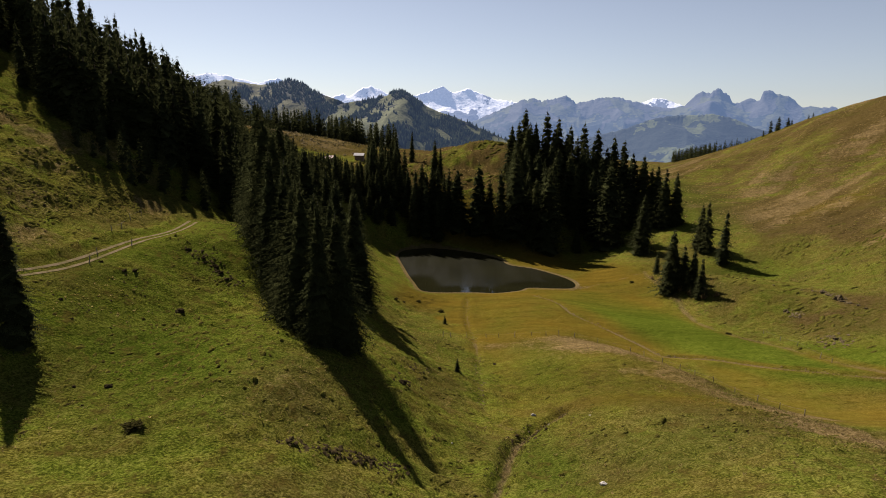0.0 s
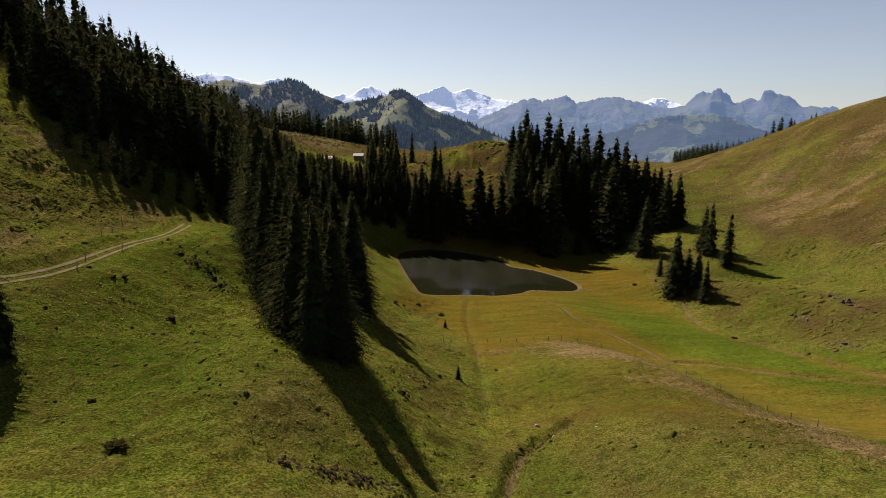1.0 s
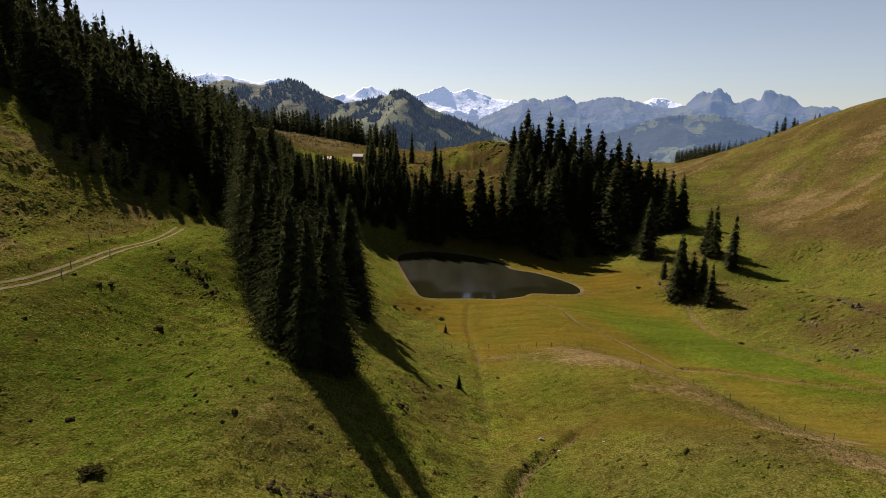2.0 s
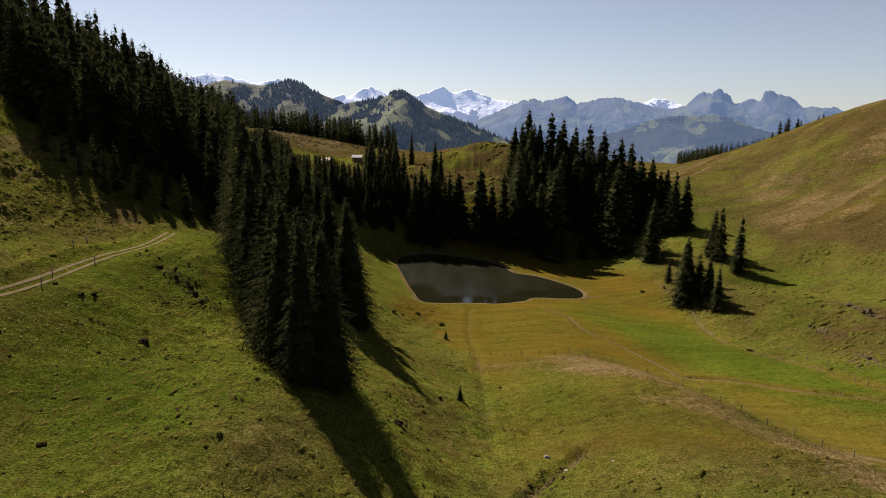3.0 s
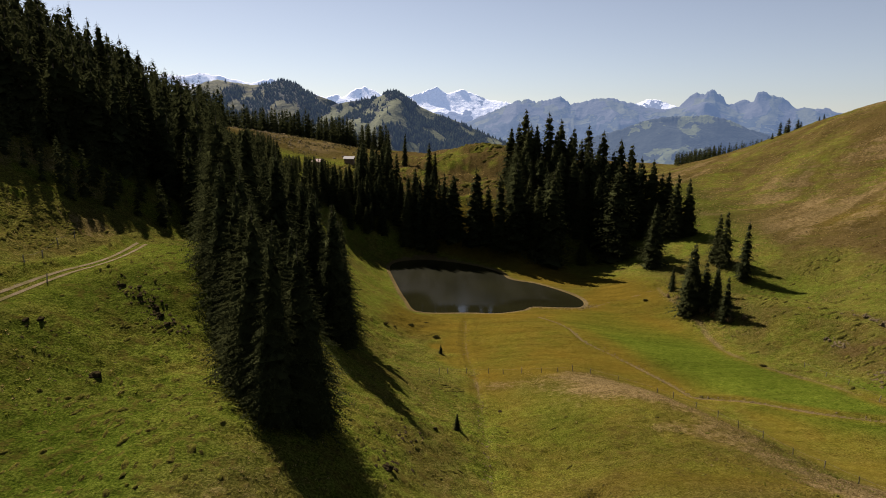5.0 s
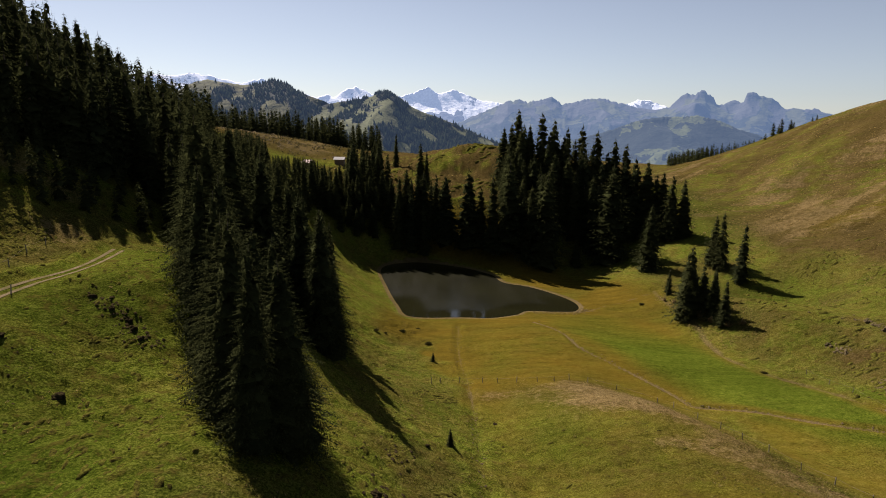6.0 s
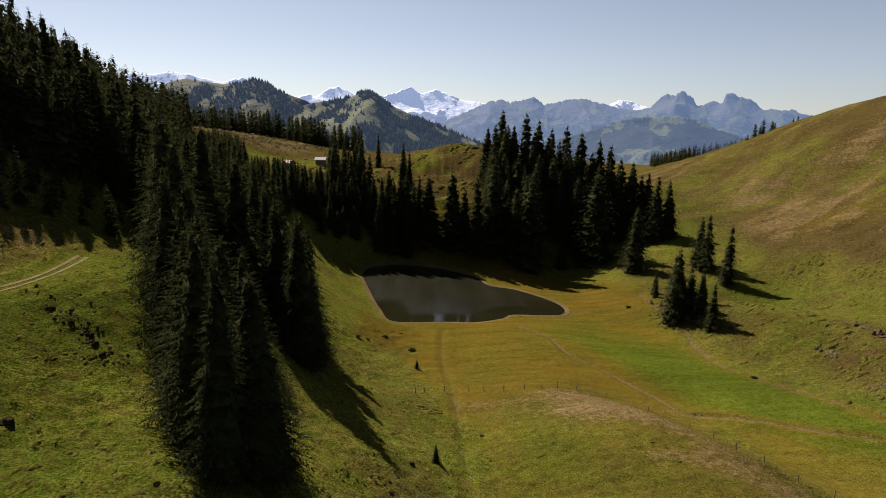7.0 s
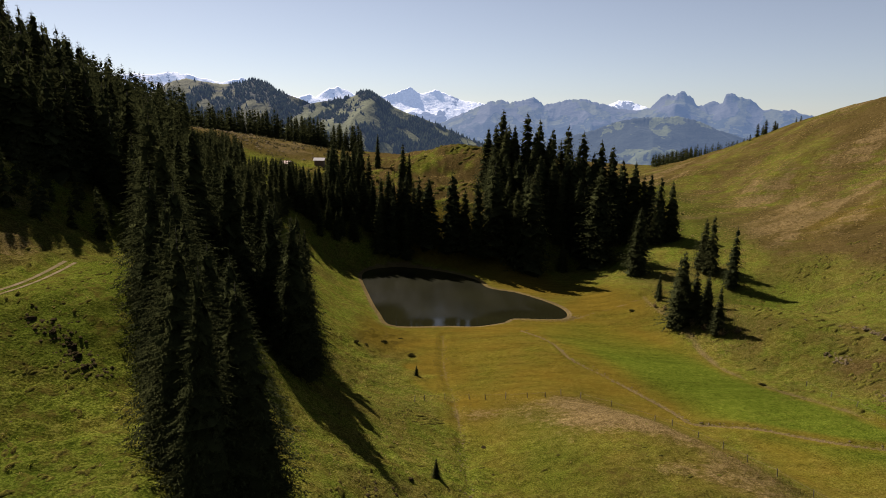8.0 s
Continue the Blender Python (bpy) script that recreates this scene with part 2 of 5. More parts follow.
def grass_material():
    """Alpine pasture: green, dry and mown grass told apart by the plants that grow there, with tussocks and bare soil."""
    m, n, l, b = material("pasture", 1.0, 0.0)
    p = position(n)
    fine = noise_node(n, l, 5.2, 4, 0.74, p)
    tufts = noise_node(n, l, 1.15, 6, 0.70, p)
    mid = noise_node(n, l, 0.24, 6, 0.66, p)
    broad = noise_node(n, l, 0.07, 4, 0.55, p)
    blades = math_node(n, l, "ADD", math_node(n, l, "MULTIPLY", fine, 0.68), math_node(n, l, "MULTIPLY", tufts, 0.32))
    green = ramp(n, l, blades, [(0.42, (0.024, 0.032, 0.004)), (0.5, (0.059, 0.072, 0.008)), (0.58, (0.110, 0.125, 0.019))])
    rough = ramp(n, l, blades, [(0.42, (0.028, 0.025, 0.004)), (0.5, (0.074, 0.067, 0.011)), (0.58, (0.134, 0.118, 0.026))])
    dry = ramp(n, l, blades, [(0.39, (0.020, 0.012, 0.004)), (0.5, (0.048, 0.034, 0.011)), (0.61, (0.098, 0.072, 0.028))])
    gold = ramp(n, l, blades, [(0.37, (0.042, 0.029, 0.004)), (0.5, (0.061, 0.043, 0.006)), (0.62, (0.088, 0.064, 0.010))])
    lush = ramp(n, l, blades, [(0.40, (0.018, 0.028, 0.003)), (0.5, (0.036, 0.052, 0.005)), (0.60, (0.068, 0.086, 0.011))])
    straw_coat = ramp(n, l, blades, [(0.40, (0.044, 0.029, 0.011)), (0.5, (0.096, 0.067, 0.028)), (0.60, (0.175, 0.130, 0.062))])
    soil = ramp(n, l, fine, [(0.35, (0.034, 0.024, 0.009)), (0.65, (0.130, 0.098, 0.044))])
    c = mix(n, l, ramp(n, l, mid, [(0.42, (0, 0, 0)), (0.60, (0.9, 0.9, 0.9))]), green, rough)
    straw = noise_node(n, l, 1.0, 7, 0.75, stretched(n, l, 0.34, 0.04, 0.3, 37))
    vary = math_node(n, l, "MULTIPLY", math_node(n, l, "SUBTRACT", straw, 0.5), 4.5)
    dryness = math_node(n, l, "ADD", attribute(n, "dry"), math_node(n, l, "MULTIPLY", vary, attribute(n, "dry_vary")))
    dryness = math_node(n, l, "ADD", dryness, math_node(n, l, "MULTIPLY", math_node(n, l, "SUBTRACT", tufts, 0.5), 0.9), True)
    c = mix(n, l, dryness, c, dry)
    mown = math_node(n, l, "ADD", attribute(n, "gold"), math_node(n, l, "MULTIPLY", math_node(n, l, "SUBTRACT", broad, 0.5), math_node(n, l, "MULTIPLY", attribute(n, "flat"), 1.6)), True)
    c = mix(n, l, mown, c, gold)
    c = mix(n, l, attribute(n, "lush"), c, lush)
    sere = math_node(n, l, "ADD", attribute(n, "straw"), math_node(n, l, "SUBTRACT", tufts, 0.5))
    sere = math_node(n, l, "ADD", sere, math_node(n, l, "MULTIPLY", vary, math_node(n, l, "MULTIPLY", attribute(n, "dry_vary"), 0.55)))
    c = mix(n, l, ramp(n, l, sere, [(0.30, (0, 0, 0)), (0.75, (0.9, 0.9, 0.9))]), c, straw_coat)
    swath = noise_node(n, l, 1.0, 5, 0.6, stretched(n, l, 0.09, 0.5, 0.2, -6))
    c = mix(n, l, math_node(n, l, "MULTIPLY", attribute(n, "flat"), 0.25), c, ramp(n, l, swath, [(0.36, (0.22, 0.22, 0.22)), (0.64, (0.80, 0.78, 0.74))]), "OVERLAY")
    bare = math_node(n, l, "ADD", attribute(n, "bare"), math_node(n, l, "MULTIPLY", tufts, 0.4))
    c = mix(n, l, ramp(n, l, bare, [(0.45, (0, 0, 0)), (0.72, (1, 1, 1))]), c, soil)
    # withered herbs in patches a stride or two across, then small dark specks, on the unmown ground only
    unmown = math_node(n, l, "SUBTRACT", 1.0, math_node(n, l, "MULTIPLY", attribute(n, "flat"), 0.85))
    herbs = noise_node(n, l, 0.62, 5, 0.72, p)
    c = mix(n, l, math_node(n, l, "MULTIPLY", unmown, ramp(n, l, herbs, [(0.53, (0, 0, 0)), (0.66, (0.75, 0.75, 0.75))])), c, (0.050, 0.037, 0.009))
    specks = noise_node(n, l, 2.4, 4, 0.7, p)
    c = mix(n, l, math_node(n, l, "MULTIPLY", unmown, ramp(n, l, specks, [(0.58, (0, 0, 0)), (0.70, (0.8, 0.8, 0.8))])), c, (0.026, 0.024, 0.005))
    c = mix(n, l, 0.4, c, ramp(n, l, broad, [(0.36, (0.32, 0.33, 0.30)), (0.64, (0.70, 0.68, 0.66))]), "OVERLAY")
    l.new(c, b.inputs["Base Color"])
    h = math_node(n, l, "ADD", math_node(n, l, "MULTIPLY", tufts, 1.0), math_node(n, l, "MULTIPLY", fine, 0.35))
    h = math_node(n, l, "ADD", h, math_node(n, l, "MULTIPLY", herbs, 0.9))
    h = math_node(n, l, "MULTIPLY", h, math_node(n, l, "SUBTRACT", 1.0, math_node(n, l, "MULTIPLY", attribute(n, "flat"), 0.85)))
    bump(n, l, b, h, 1.0, 0.36)
    return m


def water_material():
    """Olive pond water, ruffled by the breeze but calm under the near shore."""
    m, n, l, b = material("pond_water", 0.2, 0.5)
    b.inputs["IOR"].default_value = 1.333
    c = ramp(n, l, noise_node(n, l, 0.06, 3, 0.5, position(n)), [(0.3, (0.007, 0.007, 0.003)), (0.7, (0.011, 0.011, 0.0045))])
    l.new(c, b.inputs["Base Color"])
    calm = math_node(n, l, "SUBTRACT", 1.0, math_node(n, l, "MULTIPLY", attribute(n, "calm"), 0.9))
    streaks = noise_node(n, l, 1.0, 3, 0.5, stretched(n, l, 0.16, 0.02, 1))
    ruffle = math_node(n, l, "ADD", 0.14, math_node(n, l, "MULTIPLY", streaks, 0.20))
    l.new(math_node(n, l, "MULTIPLY", ruffle, calm), b.inputs["Roughness"])
    waves = math_node(n, l, "MULTIPLY", noise_node(n, l, 1.0, 4, 0.6, stretched(n, l, 1.1, 2.6, 1)), calm)
    bump(n, l, b, waves, 0.40, 0.12)
    return m


def needle_material(name, dark, light):
    """Waxy needles: each spray has its own tone, and each tree leans to olive or blue-green."""
    m, n, l, b = material(name, 0.9, 0.0)
    info = n.new("ShaderNodeObjectInfo")
    isle = n.new("ShaderNodeNewGeometry")
    c = ramp(n, l, isle.outputs["Random Per Island"], [(0.0, dark), (0.65, tuple((p + q) / 2 for p, q in zip(dark, light))), (1.0, light)])
    c = mix(n, l, math_node(n, l, "MULTIPLY", info.outputs["Random"], 0.5), c, (light[0] * 0.85, light[1] * 0.78, light[2] * 0.65))
    thin, both = n.new("ShaderNodeBsdfTranslucent"), n.new("ShaderNodeMixShader")
    both.inputs[0].default_value = 0.30
    l.new(c, b.inputs["Base Color"])
    l.new(c, thin.inputs["Color"])
    l.new(b.outputs[0], both.inputs[1])
    l.new(thin.outputs[0], both.inputs[2])
    l.new(both.outputs[0], n["Material Output"].inputs["Surface"])
    return m


def blade_material(name, dark, light):
    """Thin grass blades that let the sun through."""
    m, n, l, b = material(name, 0.8, 0.1)
    isle = n.new("ShaderNodeNewGeometry")
    c = ramp(n, l, isle.outputs["Random Per Island"], [(0.0, dark), (1.0, light)])
    thin, both = n.new("ShaderNodeBsdfTranslucent"), n.new("ShaderNodeMixShader")
    both.inputs[0].default_value = 0.6
    l.new(c, b.inputs["Base Color"])
    l.new(c, thin.inputs["Color"])
    l.new(b.outputs[0], both.inputs[1])
    l.new(thin.outputs[0], both.inputs[2])
    l.new(both.outputs[0], n["Material Output"].inputs["Surface"])
    return m


def bark_material():
    m, n, l, b = material("spruce_bark", 0.95)
    f = noise_node(n, l, 6, 6, 0.7, stretched(n, l, 1, 1, 0.25))
    l.new(ramp(n, l, f, [(0.3, (0.045, 0.035, 0.028)), (0.7, (0.16, 0.125, 0.10))]), b.inputs["Base Color"])
    bump(n, l, b, f, 0.8, 0.05)
    return m


def stone_material(name="grey_rock", dark=(0.030, 0.023, 0.012), light=(0.135, 0.105, 0.058)):
    m, n, l, b = material(name, 0.97, 0.0)
    f = noise_node(n, l, 2.6, 8, 0.7, position(n))
    l.new(ramp(n, l, f, [(0.3, dark), (0.52, tuple((a + c) / 2 for a, c in zip(dark, light))), (0.75, light)]), b.inputs["Base Color"])
    bump(n, l, b, f, 0.8, 0.15)
    return m


def wood_material(name="weathered_wood", dark=(0.07, 0.058, 0.046), light=(0.24, 0.215, 0.18)):
    m, n, l, b = material(name, 0.9)
    f = noise_node(n, l, 14, 6, 0.7, stretched(n, l, 1, 1, 0.12))
    l.new(ramp(n, l, f, [(0.3, dark), (0.7, light)]), b.inputs["Base Color"])
    bump(n, l, b, f, 0.5, 0.02)
    return m


def gravel_material():
    m, n, l, b = material("track_gravel", 0.97, 0.0)
    f = noise_node(n, l, 9, 8, 0.75, position(n))
    g = noise_node(n, l, 0.8, 4, 0.6, position(n))
    c = ramp(n, l, f, [(0.35, (0.075, 0.056, 0.031)), (0.65, (0.175, 0.138, 0.082))])
    l.new(mix(n, l, ramp(n, l, g, [(0.42, (0, 0, 0)), (0.62, (0.55, 0.55, 0.55))]), c, (0.062, 0.060, 0.011)), b.inputs["Base Color"])
    bump(n, l, b, f, 0.7, 0.05)
    return m


def range_material(name, haze, amount, forest, meadow, rock, snow_line):
    """A far range: meadow, forest, rock and snow by height and noise, with an even bluish emission standing in for
    haze.
    """
    m, n, l, b = material(name, 0.95, 0.1)
    big, small = noise_node(n, l, 0.006, 7, 0.65, position(n)), noise_node(n, l, 0.034, 4, 0.6, position(n))
    wood = math_node(n, l, "ADD", attribute(n, "wood"), math_node(n, l, "MULTIPLY", math_node(n, l, "SUBTRACT", small, 0.5), 1.9))
    c = mix(n, l, ramp(n, l, wood, [(0.47, (0, 0, 0)), (0.53, (1, 1, 1))]), meadow, forest)
    stony = math_node(n, l, "ADD", attribute(n, "rock"), math_node(n, l, "MULTIPLY", math_node(n, l, "SUBTRACT", big, 0.5), 0.8))
    c = mix(n, l, ramp(n, l, stony, [(0.45, (0, 0, 0)), (0.6, (1, 1, 1))]), c, rock)
    white = math_node(n, l, "ADD", attribute(n, "snow"), math_node(n, l, "MULTIPLY", math_node(n, l, "SUBTRACT", small, 0.5), snow_line))
    c = mix(n, l, ramp(n, l, white, [(0.46, (0, 0, 0)), (0.54, (1, 1, 1))]), c, (0.58, 0.59, 0.61))
    fleck = noise_node(n, l, 0.06, 3, 0.6, position(n))
    c = mix(n, l, 0.3, c, ramp(n, l, fleck, [(0.35, (0.22, 0.22, 0.22)), (0.65, (0.78, 0.78, 0.78))]), "OVERLAY")
    l.new(c, b.inputs["Base Color"])
    bump(n, l, b, math_node(n, l, "ADD", big, math_node(n, l, "MULTIPLY", small, 0.3)), 0.45, 40.0)
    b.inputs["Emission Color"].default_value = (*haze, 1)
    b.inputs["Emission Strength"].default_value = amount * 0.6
    return m


# ---- mesh helpers ----
def mesh_object(name, verts, faces, mat, parent=None, label="", smooth=True, mats=None):
    me = bpy.data.meshes.new(name)
    me.from_pydata([tuple(map(float, v)) for v in verts], [], [tuple(map(int, f)) for f in faces])
    for mt in ([mat] if mats is None else mats):
        me.materials.append(mt)
    if smooth:
        me.polygons.foreach_set("use_smooth", [True] * len(me.polygons))
    me.update()
    ob = new(name, me)
    ob.parent = parent
    if label:
        ob["label"] = label
    return ob


def part(name, bm, mat, parent, label="", smooth=False):
    me = bpy.data.meshes.new(name)
    bm.to_mesh(me)
    bm.free()
    me.materials.append(mat)
    if smooth:
        me.polygons.foreach_set("use_smooth", [True] * len(me.polygons))
    ob = new(name, me)
    ob.parent = parent
    if label:
        ob["label"] = label
    return ob


def grid_faces(nx, ny):
    i, j = np.meshgrid(np.arange(nx - 1), np.arange(ny - 1))
    a = (j * nx + i).ravel()
    return np.stack([a, a + 1, a + nx + 1, a + nx], 1)


def fast_mesh(name, v, f, mat=None):
    """A mesh from rows of four corners; a row whose last two are alike is a triangle."""
    tri = f[:, 2] == f[:, 3]
    total = np.where(tri, 3, 4).astype(np.int32)
    keep = np.ones(f.shape, bool)
    keep[tri, 3] = False
    me = bpy.data.meshes.new(name)
    me.vertices.add(len(v))
    me.vertices.foreach_set("co", np.asarray(v, np.float32).ravel())
    me.loops.add(int(total.sum()))
    me.loops.foreach_set("vertex_index", f[keep].astype(np.int32))
    me.polygons.add(len(f))
    me.polygons.foreach_set("loop_start", np.concatenate([[0], np.cumsum(total)[:-1]]).astype(np.int32))
    me.polygons.foreach_set("loop_total", total)
    me.update(calc_edges=True)
    me.materials.append(mat or NEEDLES)
    return me


def float_attribute(me, name, values):
    me.attributes.new(name, "FLOAT", "POINT").data.foreach_set("value", np.asarray(values, np.float32).ravel())


def spread(lo, hi, fine_lo, fine_hi, step_size, growth):
    mid = list(np.arange(fine_lo, fine_hi, step_size))
    s, v = step_size, fine_hi
    while v < hi:
        mid.append(v)
        s *= growth if v < fine_hi + 240 else 1.16
        v += s
    mid.append(hi)
    s, v, low = step_size, fine_lo, []
    while v > lo:
        s *= growth if v > fine_lo - 60 and fine_lo < 0 else 1.16
        v -= s
        low.append(max(v, lo))
    return np.array(low[::-1] + mid)


PASTURE, WATER, BARK = grass_material(), water_material(), bark_material()
LEAVES = needle_material("shrub_leaves", (0.012, 0.012, 0.004), (0.05, 0.045, 0.014))
TWIGS = blade_material("dry_shrub_twigs", (0.09, 0.062, 0.028), (0.26, 0.185, 0.09))
NEEDLES = needle_material("spruce_needles", (0.011, 0.014, 0.006), (0.045, 0.051, 0.020))
STONE, WOOD, GRAVEL = stone_material(), wood_material(), gravel_material()


# ---- ground ----
def build_ground():
    gx = spread(-4900, 4900, -72, 62, 0.56, 1.012)
    gy = spread(-900, 4900, 32, 124, 0.56, 1.012)
    x, y = np.meshgrid(gx, gy)
    z = height(x, y)
    ob = mesh_object("ground", np.stack([x, y, z], -1).reshape(-1, 3), grid_faces(len(gx), len(gy)), PASTURE)
    me = ob.data
    d = pond_distance(x, y)
    n1, n2 = fbm(x / 30, y / 30, 4, 31), fbm(x / 8, y / 8, 4, 41)
    flat = flatness(x, y)
    # dry grass: the right-hand hill, the crest of the near mound, the spur's brow
    ax, al = 0.906 * y - 0.423 * x, 0.906 * x + 0.423 * y
    dry = (0.52 + 0.44 * step(0.40, 0.58, fbm(ax / 13, al / 50, 3, 95))) * step(84, 118, x + 0.10 * (y - 180))
    dry = np.maximum(dry, (0.18 + 0.42 * step(0.42, 0.62, n2)) * step(56, 68, x) * step(215, 195, y))
    dry = np.maximum(dry, (0.20 + 0.50 * step(0.44, 0.62, 0.5 * n1 + 0.5 * n2)) * step(2, 14, x) * step(95, 78, y)) + 0.5 * step(0.5, 0.7, n1) * step(60, 75, x)
    dry = np.maximum(dry, 0.5 * step(0.44, 0.62, 0.6 * n2 + 0.4 * n1) * step(-12, 0, x) * step(98, 80, y))
    dl, along = line_distance(x, y, [(17, 112), (24, 112), (30, 106), (35, 95), (39, 84), (40, 72), (39, 60), (38, 44)])
    straw = (0.58 + 0.30 * step(95, 75, y)) * np.exp(-((dl / (1.5 + 7.0 * n2 * n2 * 2)) ** 2)) * (0.15 + 1.5 * n2) + 0.42 * np.exp(-(((x - 26) / 8) ** 2) - ((y - 102) / 9) ** 2) * (0.3 + n2)
    across, along = 0.906 * y - 0.423 * x, 0.906 * x + 0.423 * y
    # left slope painted paler with straw, in place of sunlight it lacks
    straw = straw + (0.22 + 0.50 * n2) * step(-42, -50, x) * step(140, 110, y) * step(0.36, 0.60, n2)
    straw = straw + 0.55 * np.exp(-(((x + 13) / 4) ** 2) - ((y - 52.5) / 5) ** 2) * (0.2 + n2)
    streak = fbm(across / 6.5 + 1.5 * n1, along / 34, 4, 91)
    hill = step(88, 118, x + 0.10 * (y - 180))
    straw = straw + 0.54 * hill * step(0.46, 0.66, streak) * (0.35 + 0.9 * step(0.38, 0.6, n1)) + 0.4 * step(0.52, 0.66, n2) * step(95, 120, x) * step(190, 170, y)
    dry = np.maximum(dry, 0.9 * np.exp(-((dl / (6.5 + 5 * n2)) ** 2)) * (0.4 + n2))
    dry = np.maximum(dry, 0.9 * step(325, 340, y) * step(-30, -50, x))
    dry = np.maximum(dry, 0.8 * np.exp(-(((x - 24) / 9) ** 2) - ((y - 104) / 9) ** 2) * (0.4 + n2))
    dry = np.maximum(dry, 1.1 * np.exp(-(((x + 12.5) / 5) ** 2) - ((y - 52) / 7) ** 2) * (0.5 + n2))
    dry = np.maximum(dry, 0.6 * step(-43, -46, x) * step(-58, -50, x) * step(70, 90, y) * step(125, 105, y))
    dry = np.maximum(dry, 0.42 * step(-42, -48, x) * step(150, 90, y) * step(0.45, 0.65, n2))
    dry = np.maximum(dry, 1.1 * step(232, 262, y) * step(90, 50, x) * step(-60, -30, x) * step(0.26, 0.48, n2))
    dry = np.maximum(dry, 0.45 * np.exp(-(((x + 7) / 7) ** 2)) * step(70, 100, y) * step(150, 120, y) * n2 * 1.6)
    dry = np.maximum(dry, 0.45 * step(0.50, 0.72, n2) * (1 - flat))
    # the mown meadow round the pond turns gold
    gold = 0.85 * flat * step(0.28, 0.55, n1 + 0.18 * step(110, 125, y)) * (0.75 + 0.25 * step(100, 122, y))
    gold = np.maximum(gold, 0.9 * step(30, 16, d) * step(1, 3, d) * step(-15, -8, x - 0.05 * (y - 165)))
    gold = np.maximum(gold, 0.7 * np.exp(-(((x - 130) / 14) ** 2) - ((y - 205) / 9) ** 2))
    swaths = 0.5 + 0.5 * np.sin(1.9 * (y + 0.006 * (x - 52) ** 2) + 2 * n1)
    gold = np.maximum(gold, (0.36 + 0.28 * swaths) * step(42, 48, x) * step(88, 80, x + 0.3 * (y - 80)) * step(58, 68, y) * step(112, 104, y))
    gold = np.maximum(gold, (0.35 + 0.4 * step(0.4, 0.6, n1)) * step(3, 10, x + 7 * (n2 - 0.5)) * step(44, 30, x) * step(58, 72, y) * step(122, 112, y))
    # the green strip beside the ditch
    ds, _ = line_distance(x, y, [(38, 158), (45, 143), (49, 130), (53, 119), (60, 109), (70, 99), (82, 90)])
    dd, _ = line_distance(x, y, DITCH)
    de, _ = line_distance(x, y, FIELD_EDGE)
    lush = 0.9 * step(0.5, 2.5, dd) * step(0.5, 3.0, de) * np.exp(-((ds / 11.0) ** 6)) * (0.4 + 0.6 * step(160, 138, y))
    lush = np.maximum(lush, 0.5 * np.exp(-(((x - 17) / 6) ** 2) - ((y - 96) / 12) ** 2))
    lush = np.maximum(lush, 0.95 * np.exp(-(((x + 26) / 15) ** 2) - ((y - 56) / 14) ** 2) * step(0.2, 0.5, n1 + 0.15))
    lush = np.maximum(lush, 0.75 * np.exp(-(((x - 10) / 3.5) ** 2) - ((y - 53) / 9) ** 2))
    lush = np.maximum(lush, 0.45 * np.exp(-(((x - 24) / 12) ** 2) - ((y - 52) / 10) ** 2) * step(0.35, 0.6, n2))
    lush = np.maximum(lush, 0.7 * np.exp(-(((x - 108) / 14) ** 2) - ((y - 290) / 40) ** 2) + 0.7 * np.exp(-(((x - 92) / 14) ** 2) - ((y - 235) / 22) ** 2))
    lush = np.maximum(lush, 0.7 * np.exp(-(((x - 86) / 12) ** 2) - ((y - 172) / 14) ** 2))
    lush = np.maximum(lush, 0.72 * step(-12, -20, x) * step(-47, -36, x) * step(150, 120, y) * step(0.36, 0.56, 0.7 * n1 + 0.3 * n2))
    bare = (0.25 + 0.75 * n2) * np.exp(-((np.maximum(d, 0) / 0.7) ** 2)) + 0.5 * step(-0.5, 0.0, -d)
    for line, w, a in ((DITCH, 0.45, 0.66), (BROOK, 0.5, 0.5), (GULLY, 0.5, 0.34), (FIELD_EDGE, 1.1, 0.42), (PATHWAY, 0.6, 0.4)):
        dl, _ = line_distance(x, y, line)
        bare = np.maximum(bare, a * (0.45 + 1.1 * n2) * np.exp(-((dl / w) ** 2)))
    bare = np.maximum(bare, 0.75 * n2 * step(335, 350, y) * step(-40, -60, x))
    for name, v in (("dry", dry), ("dry_vary", 0.12 + 0.85 * step(95, 130, x) - 0.11 * flat), ("gold", gold), ("lush", lush), ("straw", straw), ("bare", bare), ("flat", flat)):
        float_attribute(me, name, v)
    return tagged(ob, "sunlit alpine pasture of green and dry grass", "ground", kind="structure")


build_ground()


def build_pond():
    n = len(POND)
    cx, cy = sum(p[0] for p in POND) / n, sum(p[1] for p in POND) / n
    verts = [(cx, cy, 0.0)]
    for k in range(1, 19):
        verts += [(cx + (x - cx) * k / 18 * 1.012, cy + (y - cy) * k / 18 * 1.012, 0.0) for x, y in POND]
    faces = [(0, 1 + i, 1 + (i + 1) % n) for i in range(n)]
    for k in range(17):
        a, b = 1 + k * n, 1 + (k + 1) * n
        faces += [(a + i, b + i, b + (i + 1) % n, a + (i + 1) % n) for i in range(n)]
    ob = mesh_object("water", verts, faces, WATER)
    x, y = np.array(verts)[:, 0], np.array(verts)[:, 1]
    float_attribute(ob.data, "calm", step(9.0, 4.0, -pond_distance(x, y)) * step(190, 178, y))
    return tagged(ob, "still dark mountain pond reflecting the sky", "pond", kind="structure")


build_pond()


